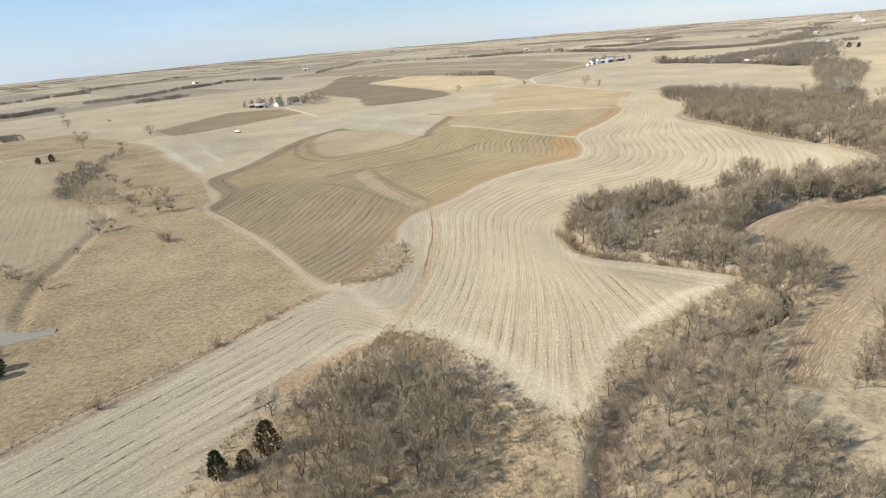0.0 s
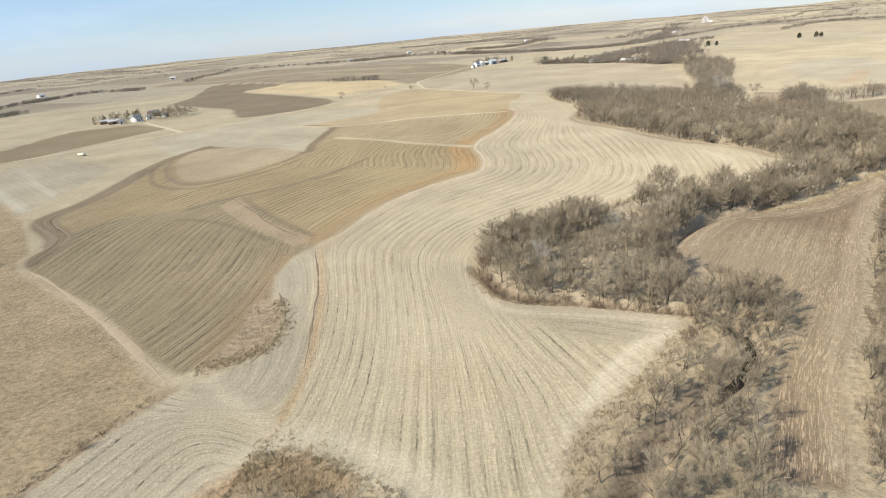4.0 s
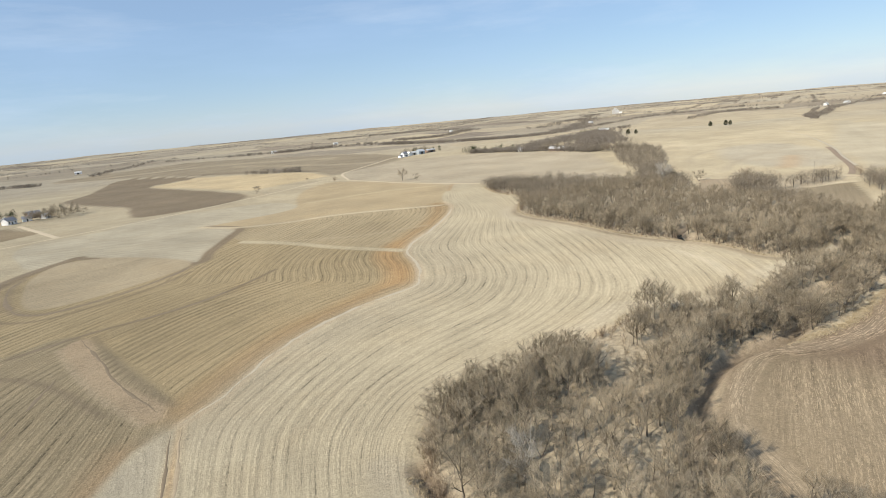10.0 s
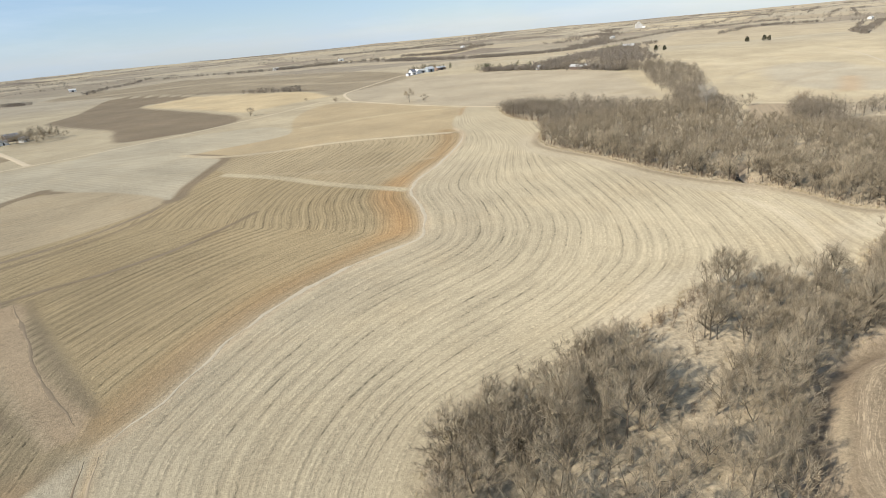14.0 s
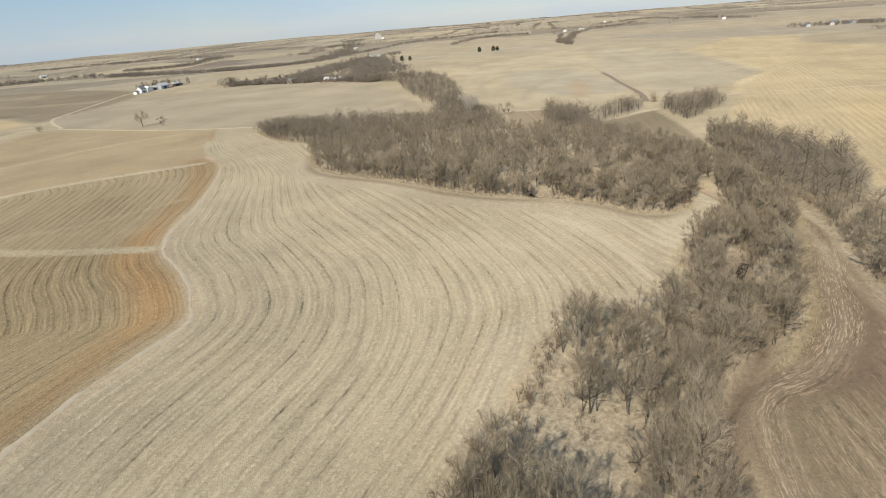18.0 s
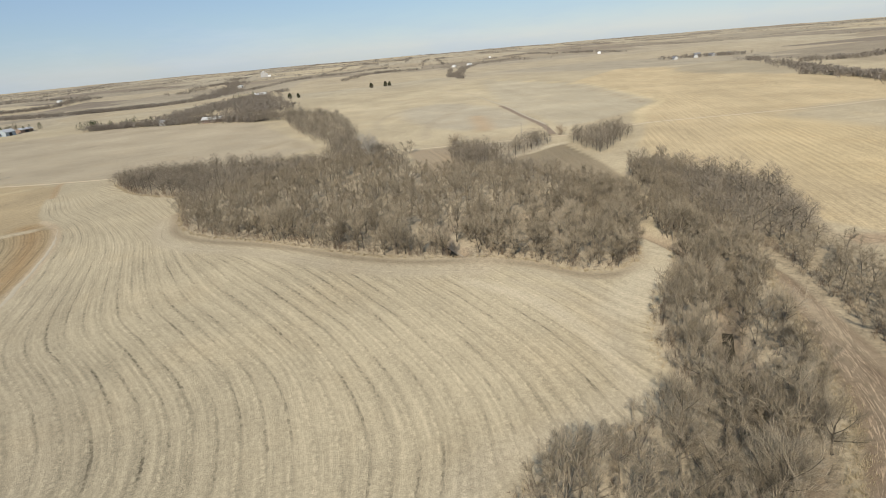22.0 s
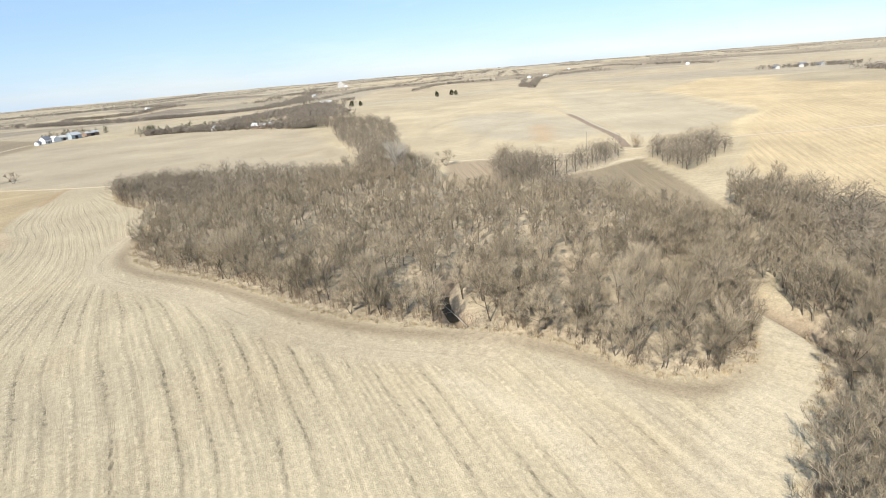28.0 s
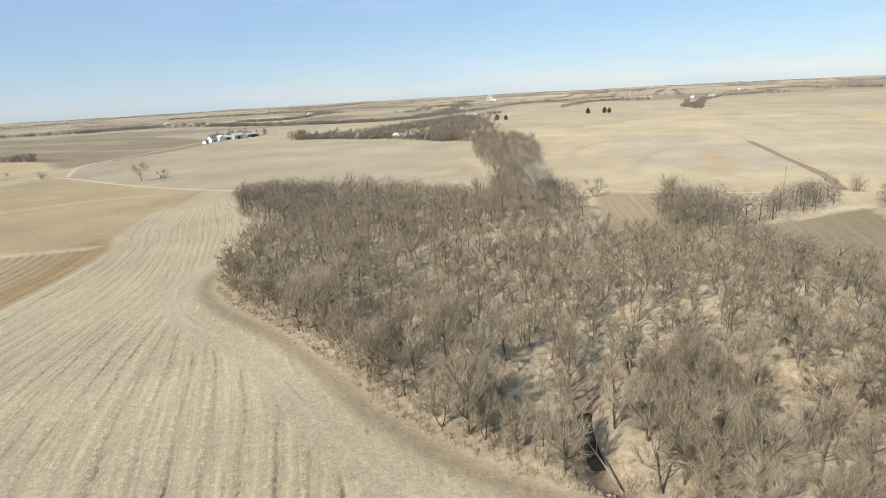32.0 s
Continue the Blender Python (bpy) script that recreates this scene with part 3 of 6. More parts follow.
stroke([(-22, 92), (-9, 102), (2, 96), (9, 87), (14, 77), (19, 72)], 6, (0.485, 0.415, 0.295), 0.4, 0.3, 0.0, 4, 0.8)
field([(33.5, 129), (41.5, 124.7), (53.7, 119), (63, 113.2), (65, 109.5), (58, 108), (50, 107.5), (44, 112.7), (39, 120)], (0.318, 0.268, 0.185), 1.0, 0.15, 0.25, smooth_line([(34, 150), (33, 134), (38, 129.5), (51, 122.5), (64, 112), (70, 108)]), soft=3)
stroke([(34, 149), (31.4, 133.5), (33.5, 128), (40.5, 123), (52, 117.5), (62, 111.5)], 1.6, (0.47, 0.40, 0.285), 0.5, 0.2, 0.0, 1.5, 0.75)
stroke([(63.7, 106.8), (57.9, 107.6), (51.5, 106.8), (45.4, 103), (41, 99.7), (36, 94)], 1.7, (0.52, 0.45, 0.325), 0.5, 0.2, 0.0, 1.4, 0.85)
stroke([(62.6, 105.1), (56.6, 103.4), (50.3, 99.4), (44.7, 93.8)], 1.6, (0.52, 0.45, 0.325), 0.5, 0.2, 0.0, 1.4, 0.8)
stroke([(61, 106), (54, 104.6), (48, 101), (41, 95.5)], 1.4, (0.31, 0.26, 0.18), 0.5, 0.2, 0.0, 1.4, 0.7)
stroke([(-9, 100), (0, 95), (8, 87), (13, 78), (16, 71)], 2.0, (0.36, 0.305, 0.215), 0.5, 0.2, 0.0, 2.0, 0.6)
stroke([(24, 78), (32, 90), (44, 99), (58, 109)], 4.5, (0.46, 0.39, 0.275), 0.6, 0.3, 0.0, 4, 0.7)
stroke([(150, 190), (160, 190), (174, 191), (190, 197)], 9, (0.45, 0.385, 0.27), 0.4, 0.15, 0.0, 4, 0.8)
stroke([(140, 186), (150, 192), (157, 202), (158, 216)], 3.0, (0.35, 0.295, 0.205), 0.5, 0.15, 0.0, 2.5, 0.6)
stroke([(128, 181), (138, 190), (146, 205), (148, 222)], 3.0, (0.46, 0.39, 0.275), 0.4, 0.15, 0.0, 2.5, 0.6)
stroke([(134, 182), (148, 196), (152, 214)], 2.4, (0.34, 0.285, 0.20), 0.5, 0.15, 0.0, 2, 0.5)
stroke([(126, 178), (112, 184), (100, 189), (88, 184), (76, 179)], 6, (0.47, 0.395, 0.275), 0.6, 0.3, 0.0, 4, 0.6)
field([(82, 178), (92, 181), (97, 178), (92, 172), (84, 168)], (0.45, 0.36, 0.235), 0.8, 0.3, 0.1, 40)
stroke([(-22, 122), (-16, 112), (-10, 104), (-4, 98)], 3.0, (0.46, 0.385, 0.27), 0.4, 0.3, 0, 2, 0.6)

# the dark field beyond the creek, and the fields to the east
CREEK_SIDE = smooth_line([(70, 112), (75, 126), (80, 140), (92, 150), (103, 156), (111, 156), (118, 153), (133, 154), (148, 159), (165, 165), (181, 170)])
EAST_SIDE = smooth_line([(56, 70), (73, 87), (92, 102), (122, 127), (149, 149), (181, 171)])


def headland_rows(x, y):
    """Rows along the creek trees round the field's border, straight ones within."""
    edge = line_distance(x, y, CREEK_SIDE)
    return np.where(edge < 7, edge, 40 + line_distance(x, y, EAST_SIDE, True))


field([(74, 122), (80, 140), (103, 157), (110, 157), (118, 153), (133, 154), (148, 159), (165, 165), (181, 170), (166, 155), (149, 149), (122, 127), (92, 102), (73, 87), (56, 70), (48, 74), (61, 88), (68, 93), (75, 99), (84, 107), (78, 115)], (0.185, 0.135, 0.089), 1.15, 0.1, -2.6, headland_rows, own=4, curved=False)
field([(56, 72), (74, 120), (80, 140), (103, 156), (112, 151), (122, 132), (92, 104), (73, 88)], (0.245, 0.190, 0.122), 1.1, 0.1, -1.2, soft=10, curved=False)
stroke([(78, 118), (83, 138), (104, 153), (112, 154), (120, 150), (134, 151), (150, 157), (166, 162)], 4, (0.34, 0.272, 0.185), 1.2, 0.2, -0.6, 3, 0.4)
stroke([(58, 74), (73, 89), (92, 105), (122, 130), (149, 152), (176, 169)], 2.4, (0.36, 0.29, 0.195), 0.9, 0.3, -0.2, 2, 0.5)
field([(268, 283), (273, 272), (289, 269), (296, 267), (276, 247), (251, 227), (229, 209), (216, 214), (236, 250), (260, 281)], (0.235, 0.188, 0.122), 0.9, 0.1, 0.0, 40, own=5, curved=False)
stroke([(262, 280), (272, 275), (289, 272), (298, 268)], 3.2, (0.50, 0.42, 0.29), 0.2, 0.4)
field([(265, 334), (235, 303), (225, 288), (240, 283), (282, 315)], (0.285, 0.225, 0.150), 1.0, 0.1, 0.0, 50, own=5, curved=False)
field([(356, 250), (397, 265), (446, 267), (469, 285), (548, 343), (633, 409), (800, 420), (780, 345), (700, 240), (616, 156), (560, 140), (490, 96), (430, 55), (330, 60), (250, 100), (205, 140), (228, 190), (300, 235)], (0.442, 0.346, 0.207), 0.8, 0.4, 0.1, 25, own=6, soft=3, curved=False)
field([(740, 338), (848, 306), (708, 212), (616, 156), (645, 230), (668, 283)], (0.33, 0.275, 0.185), 0.5, 0.2, 0.0, 25, soft=12, own=5)
field([(367, 196), (435, 170), (460, 118), (400, 110), (337, 130), (343, 161)], (0.385, 0.318, 0.210), 0.9, 0.3, 0.1, 130, soft=14)
field([(255, 160), (330, 200), (380, 195), (330, 130), (280, 120)], (0.47, 0.365, 0.21), 0.9, 0.3, 0.1, 25, soft=20)
field([(420, 621), (448, 548), (664, 556), (428, 372), (345, 307), (312, 310), (280, 345), (300, 375), (382, 489)], (0.425, 0.350, 0.228), 0.6, 0.3, 0.1, 70, own=6, soft=4, curved=False)
field([(408, 455), (452, 438), (414, 368), (355, 316), (327, 337), (345, 390)], (0.38, 0.325, 0.232), 0.4, 0.3, 0.0, soft=10)
field([(690, 560), (417, 366), (378, 320), (340, 288), (363, 278), (397, 273), (452, 272), (480, 292), (612, 397)], (0.395, 0.335, 0.232), 0.6, 0.2, 0.1, 40, own=8, soft=3, curved=False)
stroke([(690, 560), (612, 397), (548, 343), (469, 285), (446, 267), (397, 266), (356, 252)], 6, (0.50, 0.40, 0.24), 0.2, 0.6, 0.0, 4, 0.9)
stroke([(600, 405), (540, 352), (465, 296), (440, 276)], 4, (0.35, 0.275, 0.175), 0.2, 0.6, 0.0, 4, 0.7)
stroke([(440, 440), (400, 452), (350, 430), (322, 400)], 4, (0.33, 0.275, 0.19), 0.2, 0.3, 0.0, 3, 0.6)
stroke([(470, 500), (420, 500), (380, 470)], 5, (0.48, 0.40, 0.27), 0.2, 0.3, 0.0, 4, 0.6)
stroke([(246, 690), (304, 638), (322, 560), (320, 519)], 8, (0.32, 0.262, 0.178), 0.6, 0.1, 0.0, 8, 0.5)
stroke([(150, 545), (200, 590), (260, 600)], 7, (0.42, 0.35, 0.24), 0.6, 0.1, 0.0, 7, 0.5)
stroke([(260, 436), (283, 440), (268, 415)], 7, (0.29, 0.235, 0.15), 0.6, 0.1, 0.0, 6, 0.6)
stroke([(330, 330), (352, 345), (378, 366)], 9, (0.43, 0.28, 0.15), 0.3, 0.5, 0.0, 8, 0.5)
stroke([(300, 350), (330, 372), (380, 395), (430, 410)], 5, (0.35, 0.29, 0.2), 0.3, 0.5, 0.0, 4, 0.6)
stroke([(196, 166), (206, 152), (204, 138), (196, 118)], 7, (0.34, 0.25, 0.16), 0.2, 1.0, 0.0, 3, 0.9)

# farm lanes, worn into the grass
LANES = [([(-330, 330), (-200, 405), (-104, 460), (-43, 496), (39, 562), (90, 614)], 1.0), ([(90, 614), (112, 590), (145, 508), (177, 452), (222, 392), (267, 338), (320, 273), (356, 250), (386, 214), (419, 175), (469, 131), (540, 60)], 1.1),
         ([(112, 597), (118, 660), (140, 705), (211, 826), (240, 850)], 1.3), ([(-90, 470), (-112, 515), (-136, 562)], 1.7)]
stroke([(60, 470), (110, 478), (158, 470)], 6, (0.45, 0.36, 0.22), 0.3, 0.5, 0, 4, 0.8)
stroke([(-68, 72), (-52, 91), (-36, 113), (-28, 122)], 2.0, (0.30, 0.225, 0.14), 0.1, 1.0)
stroke([(-126, 147), (-117, 172), (-119, 198), (-126, 218), (-162, 242), (-231, 345)], 3.5, (0.32, 0.25, 0.16), 0.1, 1.0)

# floor of the woods, banks of the creek
WOOD_BIG = WOOD_EDGE + [(203, 200), (219, 206), (236, 246), (258, 276), (280, 272), (306, 277), (296, 296), (283, 312), (262, 296), (240, 281), (224, 288), (234, 304), (256, 334), (234, 368), (206, 404), (184, 432)]
CORRIDOR = CORRIDOR_EDGE + [(72, 120), (79, 141), (102, 158), (110, 159), (118, 155), (133, 156), (148, 161), (166, 167), (184, 173), (199, 186), (206, 197)]
SOUTH_WOOD = [(64, 112), (66, 109), (57, 105), (46, 97), (36, 91), (29, 84), (25, 76), (21, 66), (14, 40), (14, 15), (60, 15), (52, 60), (46, 72), (60, 88), (74, 99), (83, 107), (77, 114), (71, 119)]
SOUTH_BRUSH = [(-34, 58), (-30, 73), (-24, 81), (-15, 90), (-8, 95), (2, 88), (8, 78), (14, 66), (14, 40), (10, 15), (-40, 15), (-44, 40)]
EAST_LINE = [(55, 69), (72, 86), (92, 102), (122, 127), (148, 149), (171, 162), (188, 172), (204, 190), (228, 205), (250, 224), (262, 218), (264, 198), (246, 176), (214, 164), (188, 151), (160, 134), (130, 112), (100, 88), (76, 66), (60, 54)]
for poly, own in ((WOOD_BIG, 7), (CORRIDOR, 7), (SOUTH_WOOD, 7), (EAST_LINE, 7)):
    field(poly, LITTER, 0.0, 1.0, 0.0, own=own, curved=False, soft=2.0)
field(EAST_LINE, (0.315, 0.255, 0.168), 0.0, 1.0, 0.0, own=7, curved=False, soft=2.0)
field(SOUTH_WOOD, (0.330, 0.265, 0.170), 0.0, 1.0, 0.0, own=7, curved=False, soft=4.0)
field(SOUTH_BRUSH, (0.325, 0.250, 0.155), 0.0, 1.0, 0.0, own=7, soft=2.0)
stroke([(158, 225), (176, 222), (190, 214)], 10, (0.40, 0.325, 0.22), 0, 1, 0, 8, 0.6)
stroke(CREEK.tolist()[::3], 5, (0.36, 0.28, 0.195), 0.0, 0.5, 0.0, 2, 0.7)
# bed soil painted darker for the shade down in the channel
stroke(CREEK.tolist()[::3], 2.0, (0.18, 0.14, 0.097), 0.0, 0.3, 0.0, 2, 0.9)
stroke(DITCH.tolist()[::3], 2.8, (0.24, 0.18, 0.12), 0.0, 0.6, 0.0, 2, 0.9)
stroke([(33, 150), (33, 136)], 2, (0.38, 0.30, 0.20), 0.0, 0.8)
stroke([(8, 74), (7, 62), (3, 50)], 4, (0.45, 0.34, 0.21), 0.0, 0.8, 0, 3, 0.8)
stroke([(-28, 84), (-17, 94), (-9, 97), (-2, 91)], 5, (0.37, 0.26, 0.15), 0.0, 1.0, 0.0, 3, 0.9)
field([(-106, 124), (-103, 121), (-96, 115), (-88, 118), (-85, 113), (-92, 109), (-110, 106)], (0.30, 0.24, 0.16), 0, 0.6, 0, soft=3)

# where one course of rows meets another, the soil lies open
jump = np.zeros(SHAPE, bool)
for ax, steps in ((0, np.diff(ax_y)[:, None]), (1, np.diff(ax_x)[None, :])):
    cut = np.abs(np.diff(rowu.reshape(SHAPE), axis=ax)) > 2.0 * steps
    jump[tuple(slice(0, -1) if k == ax else slice(None) for k in (0, 1))] |= cut
    jump[tuple(slice(1, None) if k == ax else slice(None) for k in (0, 1))] |= cut
rowk[jump.ravel()] = 0.0
far = np.clip((np.hypot(gx - 60, gy - 200) - 640) / 160, 0, 1)
keep = (owner == 5) | (owner == 6) | (owner == 8)
far = np.where(keep, 0.0, far)


def land_mesh(name, vert_ids, quads, lift=0.0):
    me = bpy.data.meshes.new(name)
    me.vertices.add(len(vert_ids))
    me.vertices.foreach_set("co", np.stack([gx[vert_ids], gy[vert_ids], gz[vert_ids] + lift], 1).astype(np.float32).ravel())
    me.loops.add(quads.size)
    me.loops.foreach_set("vertex_index", quads.astype(np.int32).ravel())
    me.polygons.add(len(quads))
    me.polygons.foreach_set("loop_start", np.arange(0, quads.size, 4, dtype=np.int32))
    me.update(calc_edges=True)
    me.polygons.foreach_set("use_smooth", np.ones(len(quads), bool))
    rgba = np.ones((len(vert_ids), 4), np.float32)
    rgba[:, :3] = tint[vert_ids]
    me.attributes.new("tint", "FLOAT_COLOR", "POINT").data.foreach_set("color", rgba.ravel())
    for key, array in (("rowu", rowu), ("rowk", rowk), ("tuft", tuft), ("dash", dash), ("far", far)):
        me.attributes.new(key, "FLOAT", "POINT").data.foreach_set("value", array[vert_ids].astype(np.float32))
    me.materials.append(LAND)
    return me


ny, nx = SHAPE
ids = np.arange(gx.size).reshape(SHAPE)
all_quads = np.stack([ids[:-1, :-1], ids[:-1, 1:], ids[1:, 1:], ids[1:, :-1]], -1).reshape(-1, 4)
tagged(new("ground", land_mesh("ground", np.arange(gx.size), all_quads)), "rolling late-winter farmland of dry grass and stubble", "ground", kind="structure")
FIELDS = ((1, "stubble_field", "pale harvested stubble field with curving contour rows", "field"), (2, "terraced_field", "brown terraced stubble field with orange-brown edges", "field"),
          (3, "pasture", "dry tan pasture of short winter grass", "pasture"), (4, "ploughed_field", "dark brown field behind the creek trees with straw streaks", "field"),
          (7, "woodland_floor", "tan leaf litter and dead grass under bare trees", "ground"))
for own, name, label, category in FIELDS:
    quads = all_quads[(owner[all_quads] == own).all(1)]
    used, back = np.unique(quads, return_inverse=True)
    tagged(new(name, land_mesh(name, used, back.reshape(-1, 4), 0.012)), label, category, kind="structure")


def lane(points, half, name="farm_lane", material=None, label="pale dirt farm lane between the fields", kind_word="lane", ragged=0.0):
    """A worn strip of ground, or painted bank shade. ragged: how far its width comes and goes, for washed lines and
    bank shade that taper out at both ends.
    """
    p = smooth_line(points, 1.2 if ragged else 4.0)
    d = np.gradient(p, axis=0)
    side = np.stack([d[:, 1], -d[:, 0]], 1) / (np.linalg.norm(d, axis=1)[:, None] + 1e-9)
    n = len(p)
    i = np.arange(n)
    width = np.full(n, half) + 0.12 * half * np.sin(i * 1.7)
    if ragged:
        rng = np.random.default_rng(n)
        loose = np.convolve(rng.normal(0, 1, n + 4), np.ones(5) / 2.2, "valid")
        width = half * np.clip(1 + ragged * loose, 0.12, 2.0) * np.clip(np.minimum(i, n - 1 - i) / (0.12 * n), 0.1, 1)
        p = p + side * (0.5 * half * np.convolve(rng.normal(0, 1, n + 4), np.ones(5) / 2.2, "valid"))[:, None]
    rows = [p + side * (s * width)[:, None] for s in (-1, -0.35, 0.35, 1)]
    flat = np.concatenate(rows)
    z = land_height(flat[:, 0].copy(), flat[:, 1].copy()) + np.repeat([0.02, 0.045, 0.045, 0.02] if ragged else [0.03, 0.12, 0.12, 0.03], n)
    me = bpy.data.meshes.new(name)
    me.from_pydata(np.c_[flat, z].tolist(), [], [(k * n + i, (k + 1) * n + i, (k + 1) * n + i + 1, k * n + i + 1) for k in range(3) for i in range(n - 1)])
    me.materials.append(material or DIRT)
    tagged(new(name, me), label, kind_word, kind="structure")


for points, half in LANES:
    lane(points, half)
FURROW_SHADE_LINES = [([(-50, 152), (-42.5, 174), (-36, 183), (-32.3, 198.6), (-31, 212.5), (-30, 224)], 0.32), ([(-72, 350), (-72, 330), (-63, 300), (-50, 285), (-35, 290), (-22, 300), (-12, 313), (-5, 325)], 0.55),
                ([(-46, 244), (-37, 250), (-27, 255), (-10, 261), (6, 272), (24, 292)], 0.35), ([(-5.6, 120.6), (-3.3, 140.8), (-2.0, 160.2), (-2.1, 182)], 0.22),
                # first of these: shadow of the weedy bank, drawn as a dark ribbon
                ([(-10.9, 155.8), (-9.2, 144.6), (-10.2, 134.4), (-13.4, 128.4), (-17, 124.4)], 0.4), ([(-30.8, 250), (-22.5, 229), (-14.5, 209), (-5.5, 191)], 0.3), ([(-86, 208), (-85.5, 229), (-100.5, 258), (-91.5, 285), (-78.5, 350), (-61, 384)], 0.6),
                ([(-82, 209), (-81, 229), (-95, 258), (-86, 285), (-74, 345)], 0.4), ([(-36, 113.5), (-52, 92.5), (-65, 78.5), (-78, 61.5)], 0.35)]
lane(LEFT_EDGE[5:20], 0.5, "silt_line", PALE_EARTH, "pale bare line between the brown and the pale stubble", "gully", 0.3)
for points, half in FURROW_SHADE_LINES:
    lane(points, half, "furrow", SOIL_AND_SHADE, "thin dark line across the stubble, furrow soil and painted bank shade", "furrow", 0.55)
for points, half in (([(-3.6, 120.6), (-1.4, 140.8), (-0.2, 160.2), (-0.3, 182)], 0.3), ([(-29, 124), (-54, 163.5), (-86, 206)], 0.5)):
    lane(points, half, "silt_line", TAN_EARTH, "thin tan line of silt across the stubble", "gully", 0.6)
lane([(432, 380), (408, 358), (385, 338), (362, 317), (340, 298), (318, 283)], 1.7, "washed_gully", EARTH, "reddish washed gully with dead grass between two fields", "gully")
lane([(470, 414), (440, 384), (414, 360), (390, 340), (366, 318), (348, 301)], 0.9, "silt_line", PALE_EARTH, "thin pale line of silt beside the gully", "gully")
lane([(560, 520), (515, 462), (470, 414)], 0.7, "silt_line", PALE_EARTH, "thin pale line of silt across the stubble", "gully")


# ---------------------------------------------------------------- plants
def mesh_of(name, verts, faces, material):
    """A mesh from arrays; faces is a list of index arrays of one length each."""
    me = bpy.data.meshes.new(name)
    v = np.asarray(verts, np.float32)
    me.vertices.add(len(v))
    me.vertices.foreach_set("co", v.ravel())
    faces = [np.asarray(f, np.int32) for f in faces if len(f)]
    loops = np.concatenate([f.ravel() for f in faces])
    sizes = np.concatenate([np.full(len(f), f.shape[1], np.int32) for f in faces])
    me.loops.add(len(loops))
    me.loops.foreach_set("vertex_index", loops)
    me.polygons.add(len(sizes))
    me.polygons.foreach_set("loop_start", np.concatenate([[0], np.cumsum(sizes)[:-1]]).astype(np.int32))
    me.update(calc_edges=True)
    for m in material if isinstance(material, list) else [material]:
        me.materials.append(m)
    return me


class Growth:
    """Gathers tapered stems and thin twigs."""

    def __init__(self):
        self.v, self.quads, self.tris = [], [], []

    def stem(self, points, radii, sides):
        base = len(self.v)
        for i, (p, r) in enumerate(zip(points, radii)):
            way = (points[min(i + 1, len(points) - 1)] - points[max(i - 1, 0)]).normalized()
            a = way.orthogonal().normalized()
            b = way.cross(a)
            for k in range(sides):
                w = 2 * math.pi * k / sides
                self.v.append(p + r * (math.cos(w) * a + math.sin(w) * b))
        for i in range(len(points) - 1):
            for k in range(sides):
                q = base + i * sides
                self.quads.append((q + k, q + (k + 1) % sides, q + sides + (k + 1) % sides, q + sides + k))

    def spike(self, p, q, r, sides=3):
        way = (q - p).normalized()
        a = way.orthogonal().normalized() * r
        b = way.cross(a)
        base = len(self.v)
        for k in range(sides):
            w = 2 * math.pi * k / sides + 0.7
            self.v.append(p + math.cos(w) * a + math.sin(w) * b)
        self.v.append(q)
        for k in range(sides):
            self.tris.append((base + k, base + (k + 1) % sides, base + sides))

    def blade(self, p, q, w, rng):
        way = q - p
        side = way.cross(Vector((rng.uniform(-1, 1), rng.uniform(-1, 1), rng.uniform(-1, 1)))).normalized() * w
        base = len(self.v)
        self.v += [p - side, p + side, q]
        self.tris.append((base, base + 1, base + 2))

    def arrays(self):
        return np.array([tuple(v) for v in self.v], np.float32).reshape(-1, 3), np.array(self.quads, np.int32).reshape(-1, 4), np.array(self.tris, np.int32).reshape(-1, 3)


def bent(way, angle, rng):
    """way turned by about that angle to a random side."""
    side = way.cross(Vector((rng.uniform(-1, 1), rng.uniform(-1, 1), rng.uniform(-1, 1)))).normalized()
    return (way * math.cos(angle) + side * math.sin(angle)).normalized()


